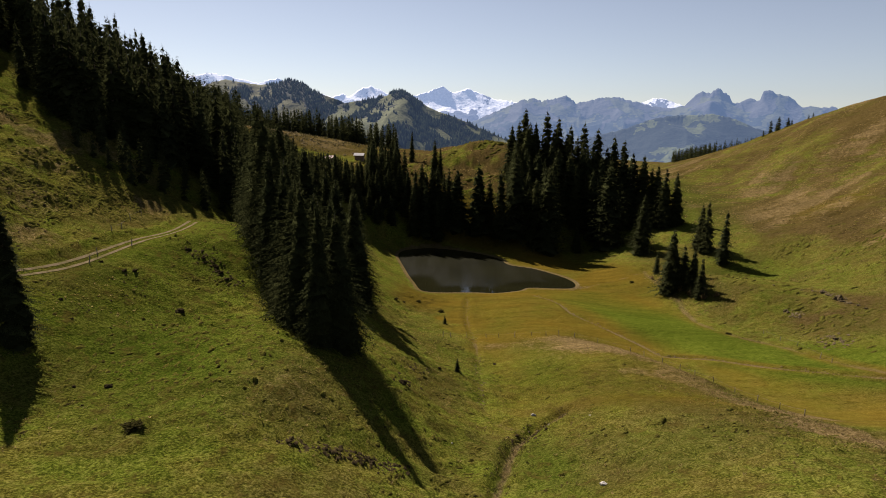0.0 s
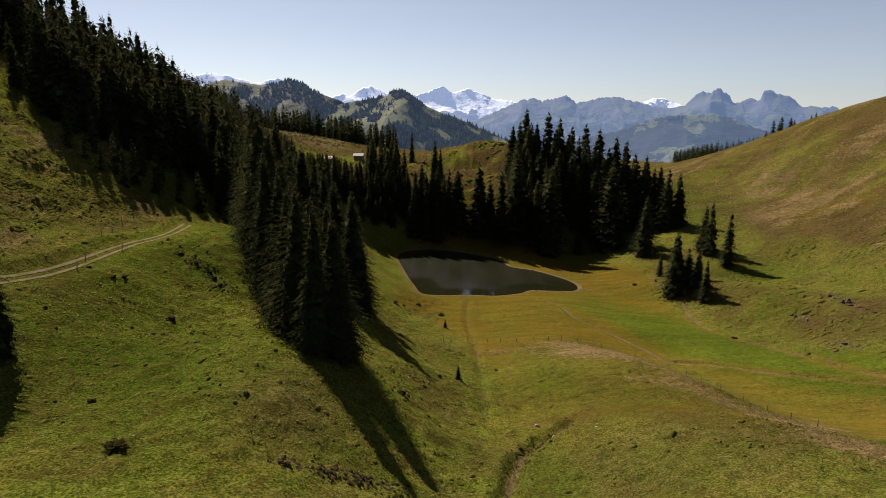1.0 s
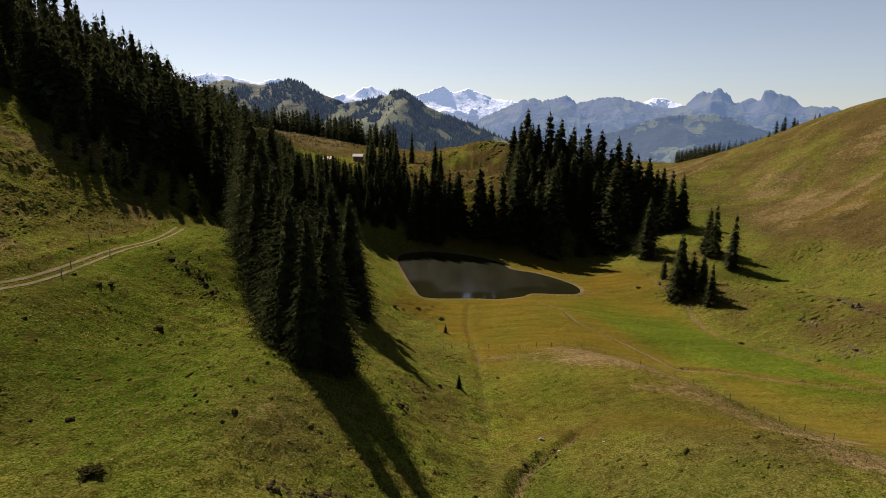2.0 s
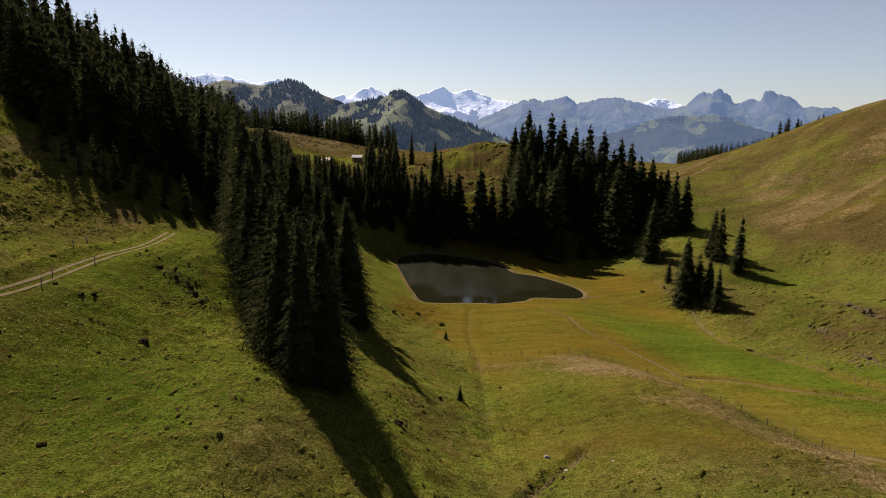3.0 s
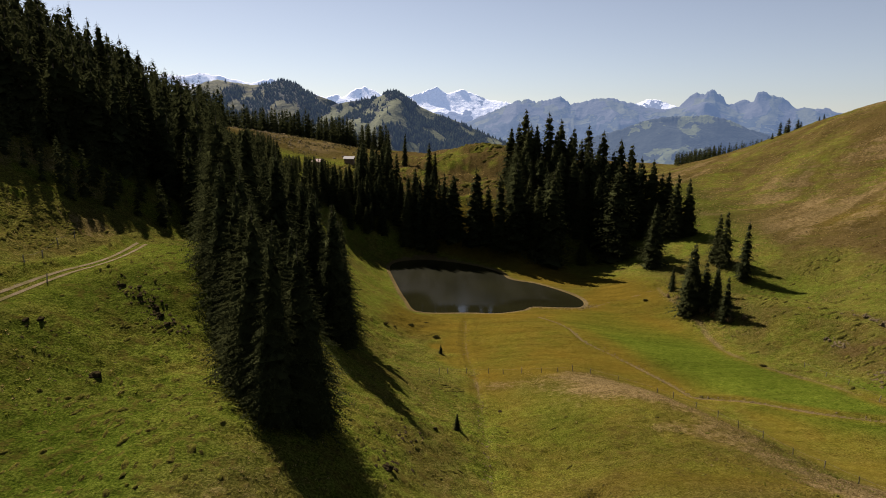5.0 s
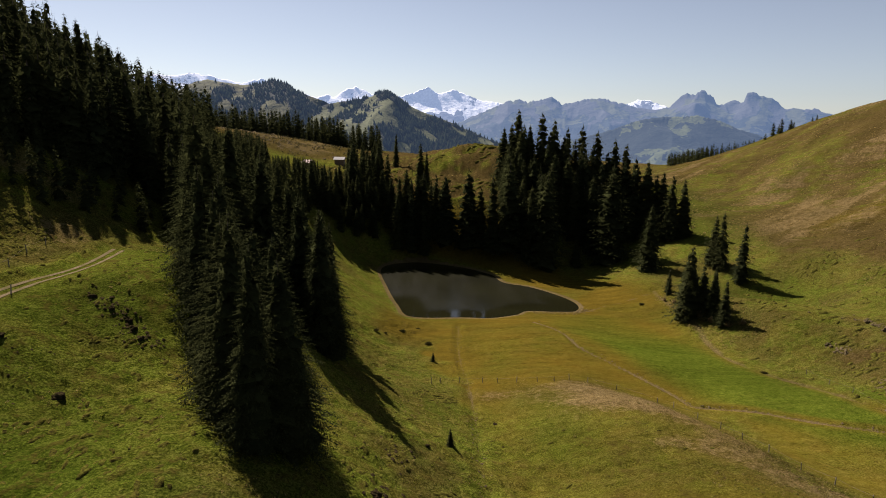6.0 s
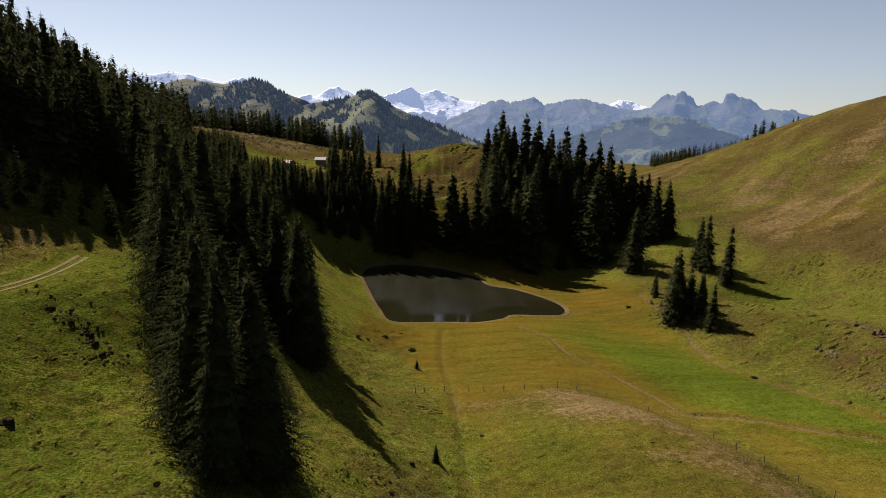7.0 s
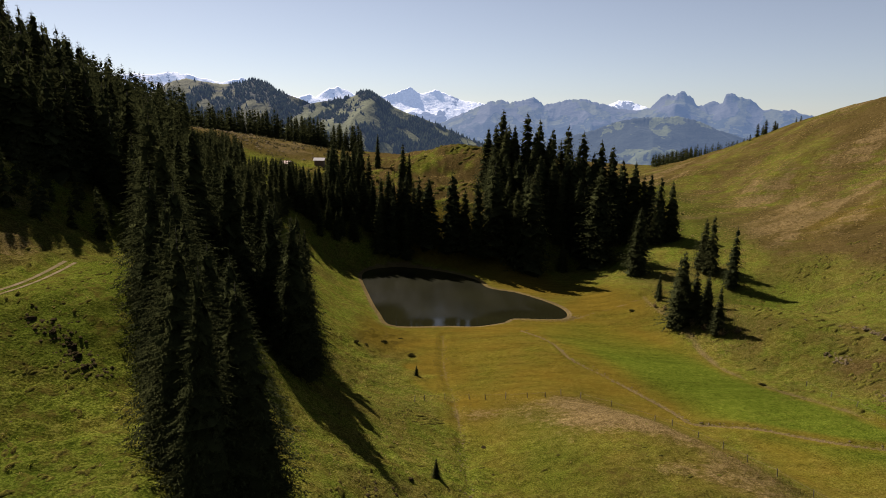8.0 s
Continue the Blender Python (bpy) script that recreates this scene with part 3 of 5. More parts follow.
# ---- far ranges ----
def mountain_range(name, label, mat, far, near, profile, base, rough, seed, wood, rock, snow, trees=0):
    """A range with its crest at `far` metres and its foot at `near`: the crest's height by bearing and slope, in degrees.
    trees: how many spruces stand in its woods, as one object of their own."""
    az = np.linspace(profile[0][0], profile[-1][0], 560)
    el = np.interp(az, [p[0] for p in profile], [p[1] for p in profile])
    fine = (ridged(az * 3.1, az * 0 + seed, 5, seed) - 0.55) * rough * 1.5
    s = np.concatenate([np.linspace(0, 1, 66), [1.03, 1.1, 1.25]])
    A, S = np.meshgrid(az, s)
    R = near + (far - near) * S
    soft_el = np.convolve(np.pad(el, 15, "edge"), np.ones(31) / 31, "valid")
    edge = np.clip(S, 0, 1) ** 26
    top = 47 + far * np.tan(np.radians(soft_el[None, :] * (1 - edge) + (el + fine)[None, :] * edge))
    crest = np.where(S <= 1, np.clip(S, 0, 1) ** 1.1, 1 - (S - 1) * 1.6)
    X, Y = R * np.sin(np.radians(A)), R * np.cos(np.radians(A))
    U, V = np.radians(A) * far, S * (far - near) * 0.6
    spurs = ridged(U / 380 + 0.8 * fbm(U / 300, V / 300, 3, seed) + 0.7 * S, V / 520, 4, seed + 3) - 0.55
    Z = base + (top - base) * crest + (top - base) * spurs * np.clip(S, 0, 1) ** 0.7 * np.clip(1 - S, 0, 1) ** 0.5 * 0.9
    ob = mesh_object(name, np.stack([X, Y, Z], -1).reshape(-1, 3), grid_faces(len(az), len(s)), mat)
    rel = (Z - base) / (top.max() - base)
    n = 0.5 + 2.6 * (fbm(U / (0.022 * far), V / (0.018 * far), 4, seed + 11) - 0.5)
    w = wood(A, S, rel, n)
    float_attribute(ob.data, "wood", w)
    float_attribute(ob.data, "rock", rock(A, S, rel, n))
    float_attribute(ob.data, "snow", snow(A, S, rel, n))
    if trees:
        g = np.random.default_rng(seed)
        j, i = g.uniform(0.30, 1.0, trees * 4) * 65, g.uniform(0, len(az) - 1.01, trees * 4)
        j0, i0 = np.minimum(j.astype(int), 64), i.astype(int)
        fj, fi = j - j0, i - i0
        q = [((M[j0, i0] * (1 - fi) + M[j0, i0 + 1] * fi) * (1 - fj) + (M[j0 + 1, i0] * (1 - fi) + M[j0 + 1, i0 + 1] * fi) * fj) for M in (X, Y, Z, w)]
        keep = np.flatnonzero(g.random(trees * 4) < np.where(q[3] > 0.55, 1.0, 0.03))[:trees]
        x, y, z = (v[keep] for v in q[:3])
        h = g.uniform(7, 15, len(x))
        rad = h * g.uniform(0.24, 0.36, len(x))
        m = 5
        a = g.uniform(0, 6.28, len(x))[:, None] + 6.283 * np.arange(m) / m
        skirt = np.stack([x[:, None] + np.cos(a) * rad[:, None], y[:, None] + np.sin(a) * rad[:, None], np.repeat((z - 1)[:, None], m, 1)], -1)
        tip = np.stack([x, y, z + h], -1)[:, None, :]
        v = np.concatenate([skirt, tip], 1).reshape(-1, 3)
        f = np.array([[k, (k + 1) % m, m, m] for k in range(m)])
        f = (np.arange(len(x))[:, None, None] * (m + 1) + f[None]).reshape(-1, 4)
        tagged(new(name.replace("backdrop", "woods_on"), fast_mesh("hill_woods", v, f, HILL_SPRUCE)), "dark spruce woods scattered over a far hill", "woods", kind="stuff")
    return tagged(ob, label, "mountains", kind="structure")


# emission colour that stands in for haze on the far hills
HAZE_GLOW = (0.31, 0.50, 0.84)


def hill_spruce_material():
    """Spruces two kilometres off, with a blue glow like their hill's that stands in for haze."""
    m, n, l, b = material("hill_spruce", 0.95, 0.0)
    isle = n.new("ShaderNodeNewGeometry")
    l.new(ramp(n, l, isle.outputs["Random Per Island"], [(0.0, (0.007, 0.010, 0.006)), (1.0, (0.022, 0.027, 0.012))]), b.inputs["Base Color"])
    b.inputs["Emission Color"].default_value = (*HAZE_GLOW, 1)
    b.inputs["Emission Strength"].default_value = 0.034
    return m


HILL_SPRUCE = hill_spruce_material()


def blob(a, s, ca, wa, cs, ws):
    return np.exp(-(((a - ca) / wa) ** 2) - ((s - cs) / ws) ** 2)


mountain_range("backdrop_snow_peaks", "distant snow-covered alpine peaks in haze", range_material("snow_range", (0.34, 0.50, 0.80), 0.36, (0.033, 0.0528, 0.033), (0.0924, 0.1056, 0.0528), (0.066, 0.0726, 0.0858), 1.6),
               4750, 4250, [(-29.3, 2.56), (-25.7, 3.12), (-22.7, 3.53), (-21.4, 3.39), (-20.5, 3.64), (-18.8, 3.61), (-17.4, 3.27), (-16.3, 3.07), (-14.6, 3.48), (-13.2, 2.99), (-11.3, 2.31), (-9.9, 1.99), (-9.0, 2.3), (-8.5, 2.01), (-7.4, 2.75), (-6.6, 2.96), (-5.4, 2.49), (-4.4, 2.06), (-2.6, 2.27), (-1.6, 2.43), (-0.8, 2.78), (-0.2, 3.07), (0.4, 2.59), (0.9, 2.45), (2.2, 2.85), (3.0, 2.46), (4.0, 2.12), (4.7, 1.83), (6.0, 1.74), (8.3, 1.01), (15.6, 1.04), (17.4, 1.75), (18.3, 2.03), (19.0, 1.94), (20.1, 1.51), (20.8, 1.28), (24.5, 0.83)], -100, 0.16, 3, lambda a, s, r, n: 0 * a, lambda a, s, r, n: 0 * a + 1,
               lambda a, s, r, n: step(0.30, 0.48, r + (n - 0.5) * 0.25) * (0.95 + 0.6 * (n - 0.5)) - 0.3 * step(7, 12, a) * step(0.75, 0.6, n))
mountain_range("backdrop_rocky_range", "hazy blue rocky mountain range with bare summits", range_material("rock_range", HAZE_GLOW, 0.255, (0.008, 0.012, 0.009), (0.036, 0.038, 0.015), (0.030, 0.030, 0.030), 0.2),
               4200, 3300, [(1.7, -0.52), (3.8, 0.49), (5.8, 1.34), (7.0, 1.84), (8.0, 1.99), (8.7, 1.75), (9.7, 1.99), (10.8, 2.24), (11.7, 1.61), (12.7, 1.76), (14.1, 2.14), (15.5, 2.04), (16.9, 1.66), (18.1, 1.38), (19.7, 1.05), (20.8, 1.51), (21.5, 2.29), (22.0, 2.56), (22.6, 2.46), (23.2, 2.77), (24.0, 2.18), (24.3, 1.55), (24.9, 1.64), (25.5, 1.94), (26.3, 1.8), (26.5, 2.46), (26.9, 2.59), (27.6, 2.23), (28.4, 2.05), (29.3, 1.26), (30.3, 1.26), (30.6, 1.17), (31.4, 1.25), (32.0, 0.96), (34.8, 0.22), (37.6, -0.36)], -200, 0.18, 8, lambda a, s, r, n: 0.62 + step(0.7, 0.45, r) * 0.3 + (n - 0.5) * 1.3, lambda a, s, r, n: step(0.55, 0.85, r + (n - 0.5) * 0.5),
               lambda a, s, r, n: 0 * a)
mountain_range("backdrop_valley_slopes", "hazy wooded slopes with pale green valley meadows", range_material("valley_range", HAZE_GLOW, 0.165, (0.008, 0.012, 0.009), (0.048, 0.056, 0.022), (0.0792, 0.0792, 0.0726), 0.2),
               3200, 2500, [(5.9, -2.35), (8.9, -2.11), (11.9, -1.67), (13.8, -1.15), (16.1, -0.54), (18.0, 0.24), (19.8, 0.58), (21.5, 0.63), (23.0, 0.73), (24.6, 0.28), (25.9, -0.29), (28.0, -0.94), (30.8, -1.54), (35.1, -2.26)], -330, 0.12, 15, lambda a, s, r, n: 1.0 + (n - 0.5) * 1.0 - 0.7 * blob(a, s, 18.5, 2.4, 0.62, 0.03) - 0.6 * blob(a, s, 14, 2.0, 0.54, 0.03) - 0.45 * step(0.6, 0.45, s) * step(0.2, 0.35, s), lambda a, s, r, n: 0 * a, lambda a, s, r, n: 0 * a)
mountain_range("backdrop_green_hill", "distant hill with meadows and scattered dark woods", range_material("green_hill", HAZE_GLOW, 0.048, (0.008, 0.011, 0.006), (0.060, 0.066, 0.024), (0.132, 0.132, 0.1188), 0.2),
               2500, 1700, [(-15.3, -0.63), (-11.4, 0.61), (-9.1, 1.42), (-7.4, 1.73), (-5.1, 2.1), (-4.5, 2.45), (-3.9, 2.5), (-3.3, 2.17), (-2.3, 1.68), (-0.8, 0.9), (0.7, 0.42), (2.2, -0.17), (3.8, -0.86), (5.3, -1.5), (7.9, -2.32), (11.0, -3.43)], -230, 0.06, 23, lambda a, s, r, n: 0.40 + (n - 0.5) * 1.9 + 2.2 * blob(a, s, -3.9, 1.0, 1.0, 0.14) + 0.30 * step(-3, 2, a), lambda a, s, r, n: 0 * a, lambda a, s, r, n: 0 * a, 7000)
mountain_range("backdrop_wooded_hill", "distant dark wooded hill with a few clearings", range_material("wooded_hill", HAZE_GLOW, 0.045, (0.008, 0.011, 0.006), (0.060, 0.060, 0.022), (0.132, 0.132, 0.1188), 0.2),
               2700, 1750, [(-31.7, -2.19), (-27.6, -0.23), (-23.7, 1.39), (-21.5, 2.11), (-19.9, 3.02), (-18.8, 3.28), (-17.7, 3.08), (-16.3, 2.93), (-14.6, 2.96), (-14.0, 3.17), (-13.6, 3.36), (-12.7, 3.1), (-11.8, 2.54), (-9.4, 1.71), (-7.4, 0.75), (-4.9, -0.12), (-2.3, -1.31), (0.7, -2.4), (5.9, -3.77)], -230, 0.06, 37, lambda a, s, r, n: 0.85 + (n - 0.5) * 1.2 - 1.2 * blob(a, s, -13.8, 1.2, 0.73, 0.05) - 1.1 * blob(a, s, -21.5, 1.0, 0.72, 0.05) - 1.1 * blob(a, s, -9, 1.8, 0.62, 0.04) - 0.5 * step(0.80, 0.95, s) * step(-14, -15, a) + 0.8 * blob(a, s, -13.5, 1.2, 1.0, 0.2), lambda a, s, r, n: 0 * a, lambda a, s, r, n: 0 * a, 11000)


# ---- spruces ----
def crown_mesh(seed, h, r, levels, per, sprays, low=0.04, size=0.34, taper=0.75):
    """Tier over tier of drooping boughs; each bough is a feathered frond with twigs hanging below it."""
    g = np.random.default_rng(seed)
    verts, faces, count = [], [], 0
    lean = g.uniform(-1, 1, 8)
    for k in range(levels):
        u = low + (0.985 - low) * ((k + 0.5) / levels) ** 0.93
        nb = max(6, int(round(per * (0.5 + 0.5 * (1 - u)))))
        tier = g.uniform(0.93, 1.06)
        for a in g.uniform(0, 6.283) + 6.283 * (np.arange(nb) + g.uniform(-0.4, 0.4, nb)) / nb:
            z0 = min(max(u * h + g.normal(0, 0.35) * h / levels, 0.02 * h), 0.985 * h)
            v = z0 / h
            prof = min((0.6 + 0.75 * taper) * (1 - v) ** taper, 1.0) * (0.84 + 0.16 * float(step(0.0, 0.14, v)))
            L = max(0.16, r * prof * tier * (1 + 0.13 * lean[int(a / 0.7854) % 8]) * (g.uniform(0.82, 1.06) if g.random() < 0.9 else g.uniform(1.06, 1.2)))
            rise = 0.16 * float(step(0.62, 0.95, v)) + 0.06
            droop = (0.62 - 0.42 * float(step(0.45, 0.95, v))) * g.uniform(0.7, 1.3)
            n = max(4, int(round(sprays * (0.3 + 0.7 * L / r))))
            t = 0.16 + 0.84 * (np.arange(n) + g.uniform(0.15, 0.85, n)) / n
            ca, sa = math.cos(a), math.sin(a)
            z = z0 + L * (rise * t - droop * t * t + 0.20 * t**4)
            side = np.where(np.arange(n) % 2, 1.0, -1.0)
            fan = g.uniform(0.5, 1.15, n) * side
            fan[-1] = 0.0
            hang = g.random(n) < 0.36
            ln = np.clip(size * L**0.6 * (1.25 - 0.75 * t), 0.16, 1.0) * g.uniform(0.75, 1.25, n)
            down = np.where(hang, -g.uniform(0.9, 1.5, n), -g.uniform(0.05, 0.45, n))
            c, q = np.cos(fan), np.sin(fan)
            out = np.stack([ca * c - sa * q, sa * c + ca * q, down], 1)
            out /= np.linalg.norm(out, axis=1)[:, None]
            flat = np.stack([-out[:, 1], out[:, 0], g.normal(0, 0.45, n)], 1)
            flat /= np.linalg.norm(flat, axis=1)[:, None]
            p = np.stack([ca * L * t, sa * L * t, z], 1)
            wd = ln * g.uniform(0.14, 0.26, n)
            mid = p + out * (ln * 0.42)[:, None]
            verts.append(np.stack([p, mid + flat * wd[:, None], p + out * ln[:, None], mid - flat * wd[:, None]], 1).reshape(-1, 3))
            faces.append(np.arange(n)[:, None] * 4 + np.array([0, 1, 2, 3]) + count)
            count += n * 4
    # the dense shaded boughs about the stem
    rings, m = int(levels * 0.75), 8
    for k in range(rings):
        u = low + (0.965 - low) * (k + g.uniform(-0.4, 0.4)) / rings
        rad = r * min((0.6 + 0.75 * taper) * (1 - u) ** taper, 1.0) * 0.6
        a = g.uniform(0, 6.28) + 6.283 * (np.arange(m) + g.uniform(-0.3, 0.3, m)) / m
        out = rad * g.uniform(0.55, 1.25, m)
        rim = np.stack([np.cos(a) * out, np.sin(a) * out, u * h - 0.42 * out + g.uniform(-0.8, 0.8, m)], 1)
        verts.append(np.concatenate([[(0, 0, min(u * h + 0.3 * rad + 0.3, h * 0.97))], rim]))
        faces.append(np.array([[0, 1 + i, 1 + (i + 1) % m, 1 + (i + 1) % m] for i in range(m)]) + count)
        count += m + 1
    # leader at the top
    verts.append(np.array([(0.09, 0, h * 0.95), (0, 0.09, h * 0.95), (-0.09, 0, h * 0.95), (0, 0, h * 1.015)]))
    faces.append(np.array([[0, 1, 3, 2]]) + count)
    v, f = np.concatenate(verts), np.concatenate(faces)
    return fast_mesh("crown", v, f)


def trunk_bmesh(h, r, sides=8):
    bm = bmesh.new()
    rings = []
    for k, u in enumerate((0.0, 0.03, 0.15, 0.4, 0.7, 0.99)):
        rad = r * (1.5 if k == 0 else 1.12 if k == 1 else 1 - u) + 0.012
        rings.append([bm.verts.new((rad * math.cos(6.283 * i / sides), rad * math.sin(6.283 * i / sides), u * h - (0.8 if k == 0 else 0))) for i in range(sides)])
    for a, b in zip(rings[:-1], rings[1:]):
        for i in range(sides):
            bm.faces.new((a[i], a[(i + 1) % sides], b[(i + 1) % sides], b[i]))
    return bm


def spruce(seed, h, r, levels, per, sprays, low=0.04, size=0.34, taper=0.75):
    tree = new("spruce")
    part("trunk", trunk_bmesh(h, 0.016 * h), BARK, tree, "scaly grey-brown trunk", True)
    crown = new("crown", crown_mesh(seed, h, r, levels, per, sprays, low, size, taper))
    crown.parent = tree
    return tagged(tree, "tall dark green spruce on the pasture", "tree", "spruces")


H0 = 20.0                                        # height of the moulds
NEAR = [spruce(40 + k, H0, r, 54, 12, 30, 0.02, 0.225) for k, r in enumerate((4.4, 4.0, 4.8, 3.7))]
MID = [spruce(60 + k, H0, r, 32, 10, 11, 0.03, 0.38, 0.74) for k, r in enumerate((4.0, 3.6, 4.3, 3.4))]
BEYOND = [spruce(70 + k, H0, r, 36, 9, 9, 0.03, 0.42, 0.74) for k, r in enumerate((3.8, 3.4, 4.1))]
FAR = [spruce(80 + k, H0, r, 17, 7, 5, 0.03, 0.85) for k, r in enumerate((4.2, 3.8, 4.6))]
TINY = [spruce(90 + k, H0, r, 12, 5, 4, 0.03, 1.1) for k, r in enumerate((4.2, 3.7))]
PLACED = []


def plant(kinds, x, y, h, g, label="", wide=1.0):
    mould = kinds[int(g.integers(len(kinds)))]
    m = pose(x, y, ground_at(x, y) - 0.15, g.uniform(-1.5, 1.5), g.uniform(-1.5, 1.5), g.uniform(0, 360))
    w = h / H0 * wide * g.uniform(0.92, 1.1)
    t = copy_thing(mould, m)
    t.scale = (w, w, h / H0)
    if label:
        t["label"] = label
    PLACED.append((x, y))
    return t


def view_cap(x, y, h):
    """Caps a tree's height: low beside the pond so that the bank stays sunlit, elsewhere by bearing from the camera, to
    fit the tree line and clearing in its view.
    """
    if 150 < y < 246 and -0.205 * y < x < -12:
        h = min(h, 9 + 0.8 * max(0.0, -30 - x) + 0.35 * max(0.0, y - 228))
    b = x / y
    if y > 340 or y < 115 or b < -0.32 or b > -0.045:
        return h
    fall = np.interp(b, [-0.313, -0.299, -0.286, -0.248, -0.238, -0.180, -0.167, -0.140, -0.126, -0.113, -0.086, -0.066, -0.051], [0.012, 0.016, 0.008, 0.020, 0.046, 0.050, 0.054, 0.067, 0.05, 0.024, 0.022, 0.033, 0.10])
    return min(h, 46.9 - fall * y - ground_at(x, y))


def places(poly, gap, seed, most=400):
    """Places at random in a stretch of the plan, no two nearer than gap."""
    g = np.random.default_rng(seed)
    xs, ys = [p[0] for p in poly], [p[1] for p in poly]
    made = []
    for _ in range(9000):
        if len(made) >= most:
            break
        x, y = g.uniform(min(xs), max(xs)), g.uniform(min(ys), max(ys))
        if inside(np.array([x]), np.array([y]), poly)[0] and all((x - a) ** 2 + (y - b) ** 2 >= gap * gap for a, b in PLACED):
            made.append((x, y))
            PLACED.append((x, y))
    return made


def scatter(kinds, poly, gap, lo, hi, seed, label="", wide=1.0, most=400):
    g = np.random.default_rng(seed + 500)
    for x, y in places(poly, gap, seed, most):
        h = view_cap(x, y, g.uniform(lo, hi))
        if h > 4.5:
            plant(kinds, x, y, h, g, label, wide)


def woods(name, label, kinds, stretches, seed):
    """Trees too many to tell apart, joined."""
    g = np.random.default_rng(seed)
    vs, fs, n = [], [], 0
    for poly, gap, lo, hi, most in stretches:
        for x, y in places(poly, gap, seed, most):
            h = view_cap(x, y, g.uniform(lo, hi))
            if h < 4.5:
                continue
            me = next(o for o in kinds[int(g.integers(len(kinds)))].children if o.name.startswith("crown")).data
            v = np.empty(len(me.vertices) * 3, np.float32)
            me.vertices.foreach_get("co", v)
            a = g.uniform(0, 6.28)
            v = v.reshape(-1, 3) * (h / H0)
            c, s = math.cos(a), math.sin(a)
            v = np.stack([v[:, 0] * c - v[:, 1] * s + x, v[:, 0] * s + v[:, 1] * c + y, v[:, 2] + ground_at(x, y) - 0.2], 1)
            total, loops = np.empty(len(me.polygons), np.int32), np.empty(len(me.loops), np.int32)
            me.polygons.foreach_get("loop_total", total)
            me.loops.foreach_get("vertex_index", loops)
            start = np.concatenate([[0], np.cumsum(total)[:-1]])
            f = np.stack([loops[start], loops[start + 1], loops[start + 2], loops[start + total - 1]], 1)
            vs.append(v)
            fs.append(f + n)
            n += len(v)
    return tagged(new(name, fast_mesh(name, np.concatenate(vs), np.concatenate(fs))), label, "woods", kind="stuff")


rng = np.random.default_rng(7)
CLUSTER = "tall dark spruce in a dense clump on the slope"
for x, y, h in ((-13.4, 63.6, 16.0), (-11.4, 66.6, 15.6), (-12.6, 69.4, 17.2), (-15.8, 68.0, 17.4), (-15.4, 72.5, 17.0), (-18.0, 72.0, 17.0), (-18.4, 76.5, 18), (-20.6, 77.5, 18.5), (-20.8, 81.5, 19.5), (-22.8, 82.5, 19), (-23.6, 87, 20),
                (-26.0, 90.0, 20), (-27.2, 94.5, 21)):
    plant(NEAR, x, y, h, rng, CLUSTER)
for x, y, h in ((-14.6, 101, 20), (-15.8, 106, 20), (-15.6, 112, 20), (-18.6, 108.5, 21), (-17.0, 121, 20), (-19.4, 115, 22), (-19.2, 128, 20)):
    plant(NEAR, x, y, h, rng, CLUSTER)
scatter(NEAR, [(-21, 112), (-22, 122), (-33, 122), (-34, 112), (-28, 110)], 4.2, 19, 23, 11, CLUSTER)
scatter(NEAR, [(-28, 98), (-30, 98), (-33, 110), (-31, 110), (-29, 104)], 4.2, 19, 23, 21, CLUSTER)
FOREST = "dark spruce in the steep mountain forest"
for x, y, h in ((-87, 140.4, 19), (-82, 132, 19), (-74.4, 123, 19), (-70.5, 121.5, 19), (-67.4, 124, 19), (-65, 129, 19), (-61.5, 130, 19), (-58, 131.5, 19), (-84.5, 136, 19.5), (-78, 127.5, 19.5), (-72.4, 122.4, 20), (-69, 123, 20), (-66.3, 127, 20), (-63.3, 129.6, 20), (-80, 129.8, 19.5), (-76.2, 125.2, 19.5)):
    plant(MID, x, y, h, rng, FOREST)
plant(MID, -84.0, 128.0, 13, rng, "spruce standing at the forest edge")
plant(NEAR, -36.5, 50.5, 13, rng, "spruce standing beside the track")
for x, y, h in ((-71.3, 154, 24.2), (-66.5, 156, 23.5), (-63.2, 165, 20)):
    plant(NEAR, x, y, h, rng, FOREST)
scatter(MID, [(-92, 145), (-84, 135), (-76, 127), (-70, 125), (-66, 131), (-58, 134), (-51, 140), (-46, 134), (-42, 125), (-36, 121), (-36, 132), (-46, 138), (-58, 142), (-70, 135), (-88, 143)], 4.0, 16, 20, 12, FOREST)
scatter(MID, [(-100, 152), (-88, 143), (-70, 135), (-58, 142), (-46, 138), (-46, 146), (-60, 158), (-100, 166)], 4.3, 19, 25, 22, FOREST)
for x, y, h in ((-51, 180, 19), (-49, 190, 19), (-55, 200, 18), (-54, 190, 18), (-58, 215, 15), (-57, 205, 17), (-47, 178, 20), (-60, 225, 14), (-63, 222, 14), (-47.5, 198, 19), (-52, 208, 17),
                (-62, 240, 12.5), (-66, 245, 12), (-70, 255, 11.5), (-65, 260, 12), (-74, 262, 12), (-60, 250, 13), (-56, 232, 14), (-53, 224, 15)):
    plant(BEYOND, x, y, h, rng, FOREST, 1.25)
plant(BEYOND, -15.5, 305.3, 15.5, rng, "solitary spruce on the grassy knoll")
plant(BEYOND, -3.8, 272.4, 17.0, rng, "solitary spruce on the grassy knoll", 1.35)
plant(BEYOND, -1.4, 273, 14.0, rng, "solitary spruce on the grassy knoll", 1.1)
